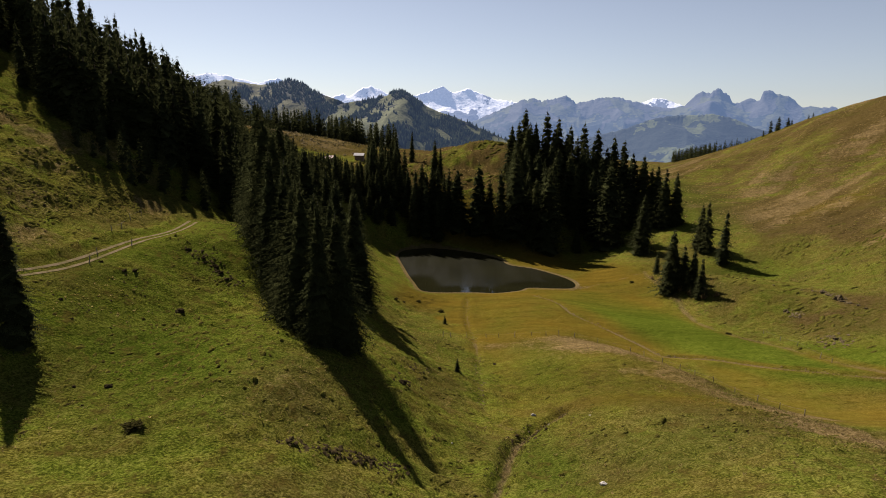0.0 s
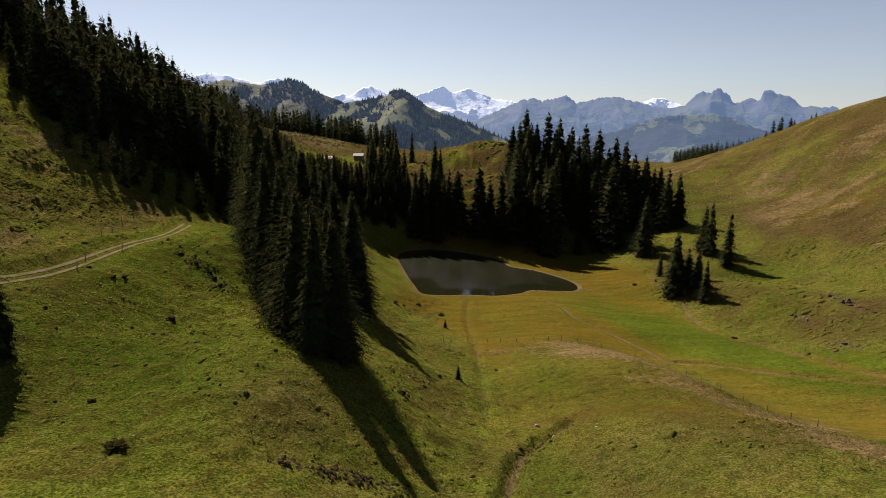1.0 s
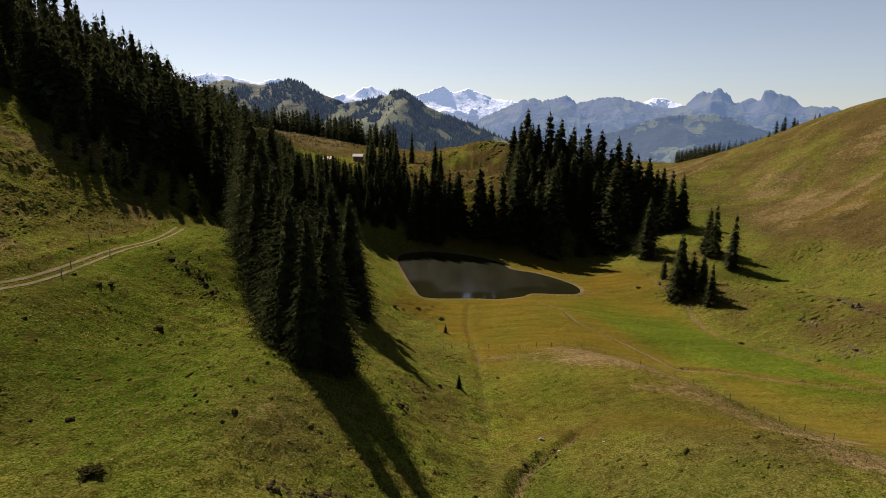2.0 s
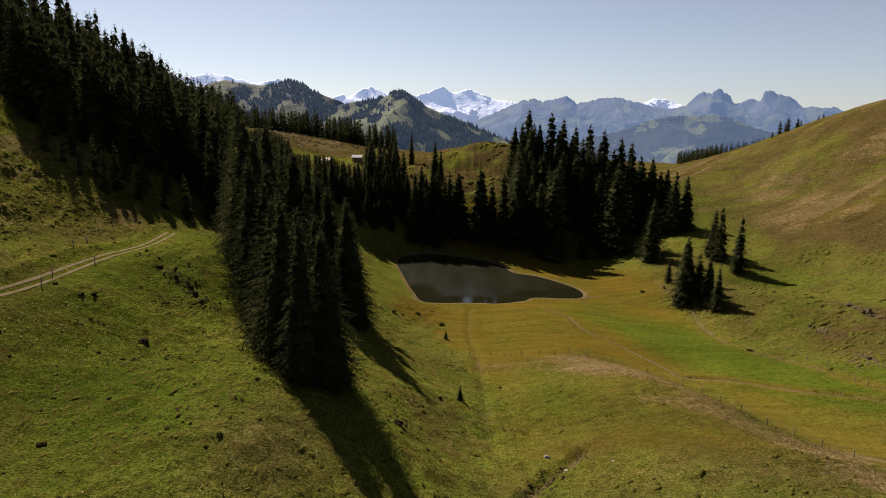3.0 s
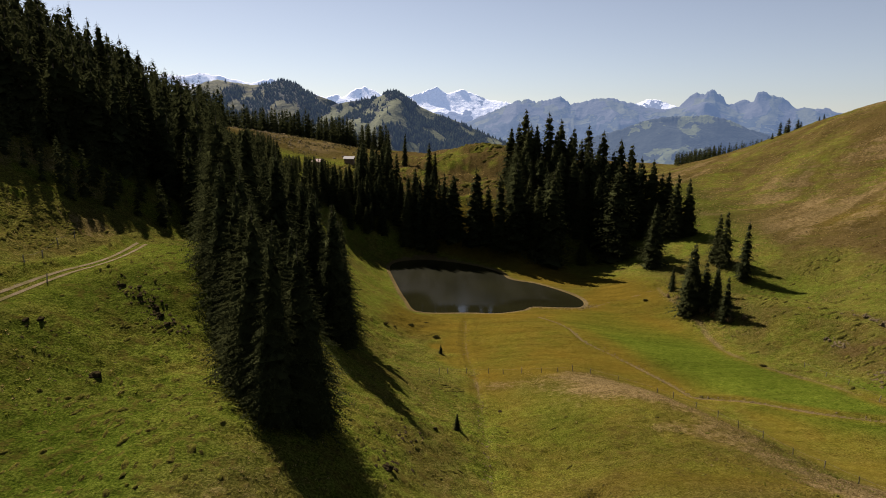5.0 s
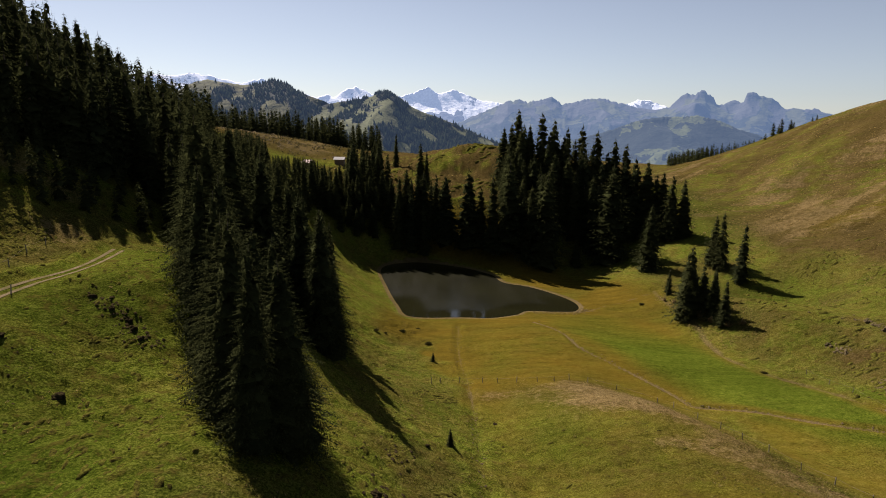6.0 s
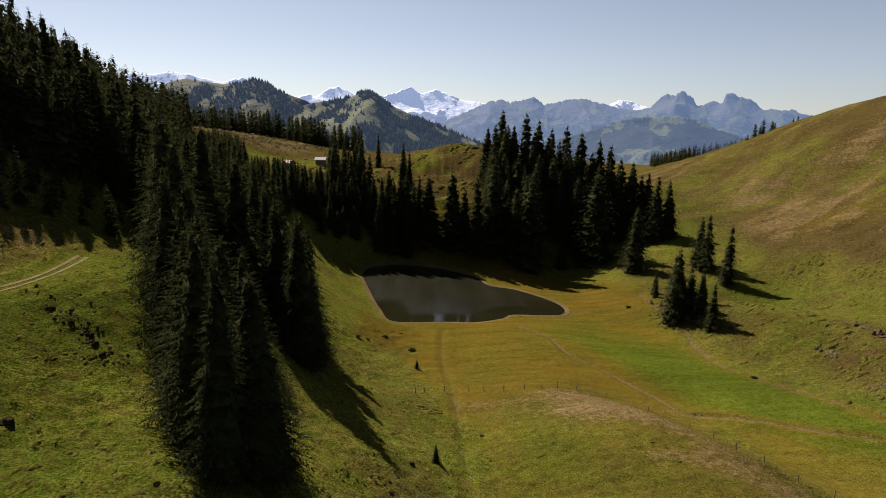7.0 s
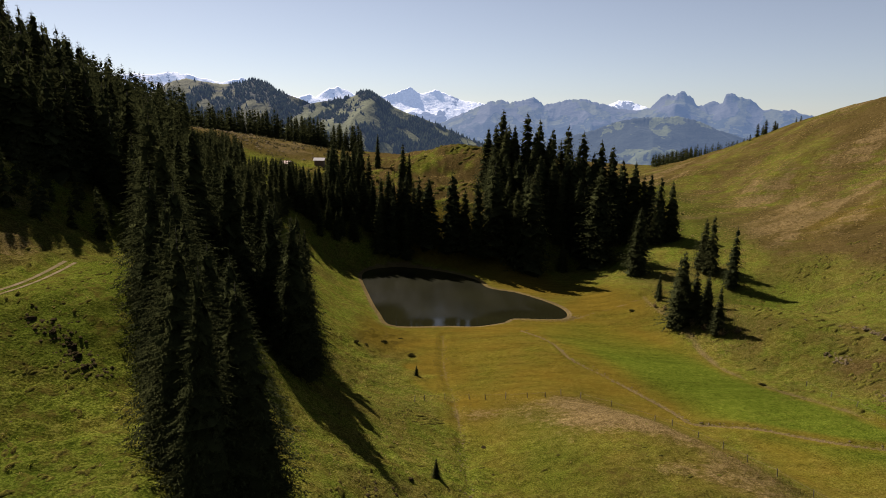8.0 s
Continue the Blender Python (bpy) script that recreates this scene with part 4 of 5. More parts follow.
scatter(BEYOND, [(-30, 230), (-12, 231), (3, 231), (6, 233), (-6, 238), (-18, 250), (-22, 276), (-32, 280), (-44, 262), (-52, 240)], 3.9, 16, 23, 15, "spruce behind the pond", 1.25)
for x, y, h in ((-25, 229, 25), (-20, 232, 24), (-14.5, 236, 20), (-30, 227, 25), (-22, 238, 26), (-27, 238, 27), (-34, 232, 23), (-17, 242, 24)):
    plant(BEYOND, x, y, view_cap(x, y, h), rng, "spruce behind the pond", 1.3)
GROVE = "tall spruce in the dark grove above the pond"
for x, y, h in ((13.6, 231, 27), (21.4, 225.5, 26.5), (5.4, 233, 23.5), (-1.8, 235, 22.5), (-10.8, 235, 14.4), (17.7, 231, 20), (-7, 236, 18), (2.3, 236.5, 20),
                (33.6, 265, 28.5), (28.9, 269, 22), (38.4, 260, 21), (42.7, 258, 30.5), (47.1, 258, 29), (51.5, 260, 26.5), (56.8, 257, 29.5), (62.2, 252, 31), (67.2, 248, 30), (70.5, 245, 31),
                (37.0, 217.5, 31), (33.2, 222, 24), (60.0, 224, 33), (56.0, 233, 26), (71.5, 238, 29), (76.2, 236, 27), (66.4, 203, 20), (79.4, 232, 22.6), (80.6, 225.5, 22.5), (85.2, 226, 19.8),
                (48.4, 221, 10.8), (83.0, 229, 14.5), (26.4, 225, 32),
                (38, 259, 25), (45, 254, 26), (49.3, 255, 25), (54, 254, 25), (59.5, 250, 27), (64.7, 246, 27), (69, 242, 27), (74, 240, 25), (31.5, 266, 23), (78, 234, 22)):
    plant(BEYOND, x, y, h, rng, GROVE, 1.45)
scatter(BEYOND, [(28, 226), (36, 222), (45, 236), (54, 236), (64, 236), (74, 240), (68, 250), (44, 252), (34, 262), (28, 252)], 3.5, 18, 27, 16, GROVE, 1.35, 75)
GROUP = "spruce in a loose group on the meadow edge"
for x, y, h in ((83, 192.6, 16.9), (84, 182.2, 16.5), (59.9, 158.4, 17.6), (63.2, 158.4, 11.3), (63.9, 148.8, 10.7), (63.1, 178.7, 6.7), (63.4, 153.3, 11.3), (82.7, 196.5, 14.7), (61.5, 163.5, 14), (66.5, 160, 9), (61.8, 175, 4.5)):
    plant(MID, x, y, h, rng, GROUP, 1.35)
RIDGE = "spruce growing behind the hill's crest"
for x, y, h in ((180.7, 350, 7.5), (186, 352, 7.8), (176.9, 350, 3.9), (189, 360, 5.2), (197, 362, 4.6), (204, 372, 4.2), (201.3, 351, 3), (203.8, 351, 2.8), (193, 356, 6)):
    plant(FAR, x, y, h, rng, RIDGE, 1.8)
woods("far_woods", "dense dark spruce woods on the mountainside", FAR, (
    ([(-62, 155), (-52, 240), (-75, 250), (-105, 240), (-118, 205), (-125, 190), (-108, 167), (-98, 160)], 5.8, 16, 22, 150), ([(-78, 236), (-48, 238), (-38, 258), (-50, 285), (-86, 290)], 4.4, 14, 22, 90),
    ([(-112, 268), (-62, 252), (-46, 262), (-50, 290), (-64, 312), (-100, 335)], 4.4, 14, 24, 150)), 14)
woods("slope_woods", "tall dark spruces crowding the mountain forest", BEYOND, (
    ([(-96, 146), (-100, 166), (-125, 190), (-150, 205), (-150, 170), (-118, 154)], 5.0, 16, 23, 60),
    ([(-34, 120), (-22, 122), (-26, 134), (-36, 158), (-41, 190), (-40, 226), (-54, 240), (-60, 150), (-44, 128)], 4.8, 18, 23, 95)), 13)
# unseen small trees added to make the shaded slope read darker
woods("forest_edge", "young dark spruces added to blacken the forest's shade", FAR, (
    ([(-88, 140), (-79, 132), (-70, 118), (-64, 109.5), (-58, 106), (-54, 108), (-51, 117), (-47, 122), (-46, 130), (-60, 136), (-74, 127)], 3.1, 4.5, 8.5, 75),), 51)
woods("mountain_woods", "dense dark spruce woods up to the skyline", FAR, (
    ([(-52, 240), (-75, 290), (-95, 330), (-125, 350), (-230, 340), (-230, 290), (-150, 215), (-127, 190), (-114, 212), (-80, 245)], 6.4, 15, 21, 420),), 34)
woods("ridge_woods", "far row of dark spruces along the ridge", TINY, (
    ([(148, 405), (166, 400), (190, 432), (216, 424), (222, 436), (190, 448), (160, 440)], 2.6, 5, 9, 170),
    ), 18)
woods("crest_woods", "dark spruces along the crest behind the clearing", FAR, (([(-150, 400), (-60, 405), (-30, 425), (-35, 450), (-150, 440)], 3.8, 10, 19, 190),), 28)


# ---- track ----
def ribbon(name, line, offset, width, lift, mat, parent=None):
    """A strip along a line in plan, lying on the ground."""
    verts, faces = [], []
    pts = [Vector(p) for p in line]
    g = np.random.default_rng(len(line))
    for k, p in enumerate(pts):
        d = (pts[min(k + 1, len(pts) - 1)] - pts[max(k - 1, 0)]).normalized()
        side = Vector((d.y, -d.x))
        w = width * g.uniform(0.92, 1.08)
        for s in (-0.5, 0.0, 0.5):
            q = p + side * (offset + s * w)
            verts.append((q.x, q.y, ground_at(q.x, q.y) + lift))
    for k in range(len(pts) - 1):
        faces += [(3 * k + j, 3 * k + j + 1, 3 * k + j + 4, 3 * k + j + 3) for j in (0, 1)]
    return mesh_object(name, verts, faces, mat, parent)


def dense(line, gap=0.5):
    out = [line[0]]
    for a, b in zip(line[:-1], line[1:]):
        n = max(1, int(math.dist(a, b) / gap))
        out += [(a[0] + (b[0] - a[0]) * k / n, a[1] + (b[1] - a[1]) * k / n) for k in range(1, n + 1)]
    return out


track = tagged(new("track"), "gravel farm track with two pale wheel ruts", "track", kind="structure")
ribbon("wheel_rut", dense(TRACK), -0.56, 0.44, 0.04, GRAVEL, track)
ribbon("wheel_rut", dense(TRACK), 0.56, 0.44, 0.04, GRAVEL, track)


# ---- fences ----
def post_mesh():
    bm = bmesh.new()
    rings = []
    for z, r in ((-0.4, 0.06), (0.0, 0.06), (0.92, 0.05), (0.98, 0.028)):
        rings.append([bm.verts.new((r * math.cos(k * 1.0472), r * math.sin(k * 1.0472), z)) for k in range(6)])
    for a, b in zip(rings[:-1], rings[1:]):
        for k in range(6):
            bm.faces.new((a[k], a[(k + 1) % 6], b[(k + 1) % 6], b[k]))
    bm.faces.new(rings[-1])
    me = bpy.data.meshes.new("post")
    bm.to_mesh(me)
    bm.free()
    me.materials.append(WOOD)
    return me


POST = post_mesh()


def fence(label, spots, seed):
    g = np.random.default_rng(seed)
    top = tagged(new("fence"), label, "fence", "pasture fences")
    tips = []
    for x, y in spots:
        p = new("post", POST)
        p.parent = top
        z = ground_at(x, y)
        p.matrix_basis = pose(x, y, z, g.uniform(-7, 7), g.uniform(-7, 7), g.uniform(0, 360))
        p.scale = (1, 1, g.uniform(0.85, 1.15))
        tips.append((x, y, z + 0.8))
    for a, b in zip(tips[:-1], tips[1:]):
        va, vb = Vector(a), Vector(b)
        verts, faces = [], []
        for k in range(5):
            q = va.lerp(vb, k / 4) - Vector((0, 0, 0.10 * (1 - (k / 2 - 1) ** 2)))
            verts += [q + Vector((0, 0, 0.007)), q + Vector((0.006, 0.006, -0.005)), q + Vector((-0.006, -0.006, -0.005))]
        for k in range(4):
            faces += [(3 * k + j, 3 * k + (j + 1) % 3, 3 * k + 3 + (j + 1) % 3, 3 * k + 3 + j) for j in range(3)]
        mesh_object("wire", verts, faces, WIRE, top)
    return top


WIRE = wood_material("rusty_wire", (0.06, 0.05, 0.045), (0.16, 0.13, 0.11))
fence("weathered wooden post fence across the mown meadow", ((0.1, 114.8), (1.6, 116.6), (4.9, 118.6), (8.8, 118.9), (11.3, 118.1), (14.3, 117.1), (17.6, 116.3), (20.4, 116.3), (23.1, 117.3)), 1)
fence("weathered wooden post fence along the dry grass bank", ((26.0, 116.5), (29.8, 113.2), (34.7, 108.5), (37.1, 108.0), (39.1, 104.1), (41.2, 101.3), (41.9, 96.6), (42.7, 91.6), (43.7, 86.5), (44.8, 82.1), (44.7, 76.3), (44.7, 70.9)), 2)
fence("weathered wooden posts beside the gravel track", ((-41.1, 70.3), (-42.0, 73.7), (-40.8, 79.7)), 3)
fence("weathered wooden post fence up the steep pasture", ((-44.5, 82.1), (-45.9, 87.4), (-47.2, 92.6), (-47.9, 97.4)), 4)
fence("weathered wooden post fence at the meadow's far edge", ((66.8, 123.0), (67.1, 117.3), (67.5, 112.1), (67.4, 104.7), (67.6, 101.7)), 5)


# ---- stones ----
def rock_mesh(seed, flat=0.62):
    bm = bmesh.new()
    bmesh.ops.create_icosphere(bm, subdivisions=3, radius=0.5)
    off = Vector((seed * 3.7, seed * 1.3, seed * 2.1))
    for v in bm.verts:
        d = v.co.normalized()
        k = 1 + 0.55 * noise.noise(d * 1.3 + off) + 0.30 * noise.noise(d * 3.1 + off) + 0.12 * noise.noise(d * 7 + off)
        v.co = Vector((d.x * 1.15, d.y * 0.9, d.z * flat)) * 0.5 * k
    me = bpy.data.meshes.new("boulder")
    bm.to_mesh(me)
    bm.free()
    return me


EARTH = stone_material("mossy_dark_rock", (0.010, 0.008, 0.004), (0.050, 0.038, 0.018))
PALE = stone_material("pale_limestone", (0.18, 0.165, 0.145), (0.40, 0.385, 0.355))
ROCKS = {}
for kind, mat in (("dark", EARTH), ("grey", STONE), ("pale", PALE)):
    ROCKS[kind] = [rock_mesh(k + 10 * len(kind)) for k in range(4)]
    for me in ROCKS[kind]:
        me.materials.append(mat)


def stones(name, kind, label, group, spots, seed, grow=1.0):
    g = np.random.default_rng(seed)
    for x, y, w in spots:
        ob = new(name, ROCKS[kind][int(g.integers(4))])
        ob.matrix_world = pose(x, y, ground_at(x, y) + 0.02 * w, g.uniform(-12, 12), g.uniform(-12, 12), g.uniform(0, 360))
        ob.scale = (w * grow, w * grow * g.uniform(0.8, 1.1), w * grow * g.uniform(0.8, 1.2))
        tagged(ob, label, "rock", group)


stones("boulder", "dark", "dark mossy boulder lying in the grass", "boulders on the pasture", ((-29.9, 67.6, 1.48), (-28.0, 48.6, 0.88), (-30.3, 47.7, 0.56), (-36.6, 71.6, 0.91), (-37.3, 70.6, 0.84), (-40.5, 71.6, 0.78), (-4.5, 65.7, 1.31), (-3.9, 66.8, 0.73), (-5.4, 65.0, 0.53), (-0.4, 83.5, 0.76), (9.0, 100.9, 0.83), (16.7, 54.1, 0.39), (-0.3, 63.2, 0.40), (-38.2, 59.7, 0.60), (-36.0, 57.6, 0.42), (-28.1, 45.0, 0.37)), 1, 0.68)
stones("boulder", "dark", "dark rock breaking out of the eroded turf", "rocks in the eroded bank", ((-34.6, 82.7, 1.20), (-32.2, 81.4, 1.04), (-30.4, 80.9, 1.32), (-29.4, 79.9, 1.16), (-31.2, 83.9, 0.76), (-28.3, 78.8, 1.00)), 2, 0.55)
stones("clod", "dark", "clod of dark earth on the eroded step", "clods on the eroded step", ((-8.3, 43.6, 0.48), (-5.5, 45.1, 0.57), (-3.6, 46.8, 0.60)), 5, 0.6)
stones("stone", "grey", "grey limestone block on the rough pasture", "stones on the far pasture", ((82.9, 138.7, 0.88), (84.7, 137.3, 1.12), (85.6, 135.7, 1.23), (86.1, 133.4, 1.46), (86.2, 130.7, 2.38), (86.2, 129.1, 1.41), (86.6, 127.2, 1.04), (87.1, 125.3, 1.14), (87.4, 123.1, 0.90), (75.3, 130.0, 0.95), (75.4, 128.4, 0.82), (75.0, 131.0, 0.72), (75.9, 126.5, 0.92), (74.8, 112.3, 1.43), (75.0, 114.3, 0.73), (75.0, 110.6, 1.21), (73.3, 114.2, 0.62), (72.4, 111.4, 0.71), (74.3, 108.1, 0.59), (78.4, 142.5, 0.78)), 3, 0.75)
stones("stone", "pale", "pale flat stone lying in the grass", "pale stones", ((13.2, 45.7, 0.54), (12.5, 66.0, 0.60), (11.1, 69.7, 0.51), (16.6, 64.4, 0.29), (1.0, 56.9, 0.21)), 4)


def rubble(name, label, stretches, seed, mat=STONE):
    """Loose stones too many to count, joined."""
    g = np.random.default_rng(seed)
    vs, fs, n = [], [], 0
    base = np.array([(1, 0, 0.1), (0.3, 0.9, 0), (-0.8, 0.6, 0.1), (-0.8, -0.5, 0), (0.2, -1, 0.1), (0.5, 0.2, 0.7), (-0.3, -0.2, 0.8)])
    tris = np.array([(0, 1, 5, 5), (1, 2, 6, 5), (2, 3, 6, 6), (3, 4, 6, 6), (4, 0, 5, 6)])
    for line, wide, count, lo, hi in stretches:
        for _ in range(count):
            k = g.integers(len(line) - 1)
            t = g.random()
            x = line[k][0] + (line[k + 1][0] - line[k][0]) * t + g.normal(0, wide)
            y = line[k][1] + (line[k + 1][1] - line[k][1]) * t + g.normal(0, wide)
            s, a = g.uniform(lo, hi), g.uniform(0, 6.28)
            v = base * s * g.uniform(0.7, 1.3, (7, 3))
            c, q = math.cos(a), math.sin(a)
            vs.append(np.stack([v[:, 0] * c - v[:, 1] * q + x, v[:, 0] * q + v[:, 1] * c + y, v[:, 2] + ground_at(x, y) - 0.05], 1))
            fs.append(tris + n)
            n += 7
    return tagged(new(name, fast_mesh(name, np.concatenate(vs), np.concatenate(fs), mat)), label, "stones", kind="stuff")


rubble("shore_stones", "small grey stones along ditch and shore", (
    (DITCH, 0.35, 420, 0.08, 0.22), (GULLY[12:], 0.4, 200, 0.08, 0.2), (POND[12:62], 0.35, 380, 0.06, 0.18), (BROOK, 0.4, 60, 0.08, 0.2),
    ([(37, 172), (41, 173)], 0.9, 120, 0.08, 0.2)), 3)
rubble("boulder_field", "grey boulders strewn over the far clearing", (
    ([(-125, 385), (-95, 375), (-66, 345)], 10, 190, 0.3, 1.1), ([(86, 138), (86, 128)], 1.2, 50, 0.12, 0.4), ([(75, 116), (74, 108)], 1.4, 60, 0.12, 0.4), ([(75.5, 131), (76, 126)], 0.9, 30, 0.12, 0.35)), 4)


rubble("earth_clods", "dark clods of earth on eroded turf", (
    ([(-35, 83), (-32, 81.5), (-29, 80), (-27, 78)], 0.9, 150, 0.06, 0.24), ([(-12, 42.5), (-9, 43.4), (-6, 45), (-3.5, 47)], 0.5, 240, 0.07, 0.26), ([(-50, 66), (-54, 80), (-57, 92)], 2.6, 130, 0.08, 0.24),
    ([(-38, 58), (-34, 66), (-36, 72)], 2.2, 60, 0.06, 0.18), ([(-5, 67), (-2, 80)], 1.2, 40, 0.08, 0.3), ([(12, 66), (8, 60)], 1.0, 40, 0.08, 0.3)), 6, EARTH)


# ---- shrubs and saplings ----
def shrub_parts(seed, mat, twiggy):
    """A low shrub of bent stems hung with small leaves, about one metre across."""
    g = np.random.default_rng(seed)
    top = new("shrub")
    vs, fs, n = [], [], 0
    sv, sf = [], []
    for k in range(26):
        a, lean = g.uniform(0, 6.28), g.uniform(0.1, 1.0)
        tip = np.array([math.cos(a) * 0.5 * lean, math.sin(a) * 0.5 * lean, g.uniform(0.35, 0.75) * (1.15 - 0.5 * lean)])
        w = np.array([-math.sin(a), math.cos(a), 0]) * 0.012
        m = len(sv)
        sv += [tuple(w), tuple(-w), tuple(tip)]
        sf.append((m, m + 1, m + 2))
        for _ in range(14 if twiggy else 22):
            p = tip * g.uniform(0.35, 1.0) + g.normal(0, 0.05, 3)
            p[2] = max(p[2], 0.03)
            u = g.normal(0, 1, 3)
            v = np.cross(u, g.normal(0, 1, 3))
            u, v = u / np.linalg.norm(u), v / np.linalg.norm(v)
            s = g.uniform(0.05, 0.11)
            t = 0.25 if twiggy else 0.6
            vs.append(np.array([p - u * s, p + v * s * t, p + u * s, p - v * s * t]))
            fs.append(np.array([[0, 1, 2, 3]]) + n)
            n += 4
    mesh_object("stems", sv, sf, BARK, top, smooth=False)
    leaves = new("foliage", fast_mesh("foliage", np.concatenate(vs), np.concatenate(fs), mat))
    leaves.parent = top
    return top


def shrubs(mould, label, group, spots, seed, tall=1.0):
    g = np.random.default_rng(seed)
    for x, y, w in spots:
        t = copy_thing(mould, pose(x, y, ground_at(x, y) - 0.03, 0, 0, g.uniform(0, 360)))
        t.scale = (w, w * g.uniform(0.7, 1.0), w * tall * g.uniform(0.7, 1.0))
        tagged(t, label, "shrub", group)


DARK_SHRUB, DRY_SHRUB = shrub_parts(3, LEAVES, False), shrub_parts(5, TWIGS, True)
shrubs(DARK_SHRUB, "low dark dwarf shrub on the pasture", "dwarf shrubs", ((-22.1, 41.0, 2.09), (-6.2, 151.2, 1.93), (-2.7, 155.6, 1.42), (-0.5, 144.5, 2.10), (54.3, 173.0, 1.89), (61.0, 126.0, 1.83), (-11.3, 143.6, 1.83), (-9.5, 145.9, 1.19), (16.7, 54.1, 0.44)), 1, 0.38)
shrubs(DRY_SHRUB, "bare brown willow shrub below the spruces", "willow shrubs", ((61.5, 155.3, 2.6), (62.5, 151.5, 2.4), (64.2, 147.2, 2.8), (66.5, 146, 2.4), (60.2, 164, 2.0), (60.6, 168.5, 1.8), (62.0, 158.2, 2.2), (59.6, 172, 1.6), (65.6, 150.5, 2.2)), 2)
for x, y, h in ((2.25, 87.2, 2.4), (0.5, 132.0, 2.2)):
    plant(MID, x, y, h, rng, "young spruce sapling alone on the meadow", 1.7)
for t in NEAR + MID + BEYOND + FAR + TINY + [DARK_SHRUB, DRY_SHRUB]:      # the moulds themselves go
    for o in (*t.children_recursive, t):
        bpy.data.objects.remove(o)


# ---- huts ----
def box(bm, x0, y0, z0, x1, y1, z1):
    v = [bm.verts.new(p) for p in ((x0, y0, z0), (x1, y0, z0), (x1, y1, z0), (x0, y1, z0), (x0, y0, z1), (x1, y0, z1), (x1, y1, z1), (x0, y1, z1))]
    for f in ((3, 2, 1, 0), (4, 5, 6, 7), (0, 1, 5, 4), (1, 2, 6, 5), (2, 3, 7, 6), (3, 0, 4, 7)):
        bm.faces.new([v[k] for k in f])


def hut(x, y, turn, w, d, label, roof_mat):
    top = new("hut")
    h, rise = 1.9, 0.9
    bm = bmesh.new()
    front = [bm.verts.new((s * w / 2, -d / 2, z)) for s, z in ((-1, -1.5), (1, -1.5), (1, h), (0, h + rise), (-1, h))]
    back = [bm.verts.new((v.co.x, d / 2, v.co.z)) for v in front]
    bm.faces.new(front)
    bm.faces.new(back[::-1])
    for k in (0, 1, 4):
        bm.faces.new((front[k], back[k], back[(k + 1) % 5], front[(k + 1) % 5]))
    part("wall", bm, LOGS, top)
    for s in (-1, 1):
        bm = bmesh.new()
        a = [(0, -d / 2 - 0.5, h + rise + 0.02), (s * (w / 2 + 0.6), -d / 2 - 0.5, h - 0.6 * rise / (w / 2) + 0.02)]
        low = [bm.verts.new(p) for p in (a[0], a[1], (a[1][0], d / 2 + 0.5, a[1][2]), (0, d / 2 + 0.5, a[0][2]))]
        up = [bm.verts.new(v.co + Vector((0, 0, 0.16))) for v in low]
        bm.faces.new(low)
        bm.faces.new(up[::-1])
        for k in range(4):
            bm.faces.new((low[k], up[k], up[(k + 1) % 4], low[(k + 1) % 4]))
        bmesh.ops.recalc_face_normals(bm, faces=bm.faces)
        part("roof_slope", bm, roof_mat, top)
    bm = bmesh.new()
    box(bm, -0.5, -d / 2 - 0.06, 0.0, 0.5, -d / 2 + 0.02, 1.9)
    part("door", bm, WOOD, top, "grey plank door")
    for s in (-1, 1):
        bm = bmesh.new()
        box(bm, s * w * 0.3 - 0.35, -d / 2 - 0.05, 1.0, s * w * 0.3 + 0.35, -d / 2 + 0.02, 1.7)
        part("window", bm, EARTH, top, "small dark window")
    top.matrix_basis = pose(x, y, ground_at(x, y) + 0.2, 0, 0, turn)
    return tagged(top, label, "hut", "alpine huts")


LOGS = wood_material("brown_logs", (0.07, 0.045, 0.03), (0.22, 0.15, 0.10))
hut(-43.3, 321.7, 85, 3.4, 4.4, "low brown log hut with a pale shingle roof", wood_material("pale_shingles", (0.22, 0.21, 0.20), (0.38, 0.365, 0.35)))
hut(-54.2, 300, 60, 3.4, 4.2, "small log hut with a faded reddish roof", wood_material("faded_red_roof", (0.28, 0.20, 0.17), (0.44, 0.33, 0.30)))


# ---- turf hummocks ----
def trodden_material():
    m, n, l, b = material("trodden_turf", 1.0, 0.0)
    f = noise_node(n, l, 3.5, 5, 0.7, position(n))
    # browner than the pasture: bare earth, with the humps' shade painted in
    l.new(ramp(n, l, f, [(0.38, (0.022, 0.018, 0.006)), (0.52, (0.058, 0.054, 0.010)), (0.64, (0.090, 0.088, 0.014))]), b.inputs["Base Color"])
    bump(n, l, b, f, 0.8, 0.15)
    return m


TRODDEN = trodden_material()


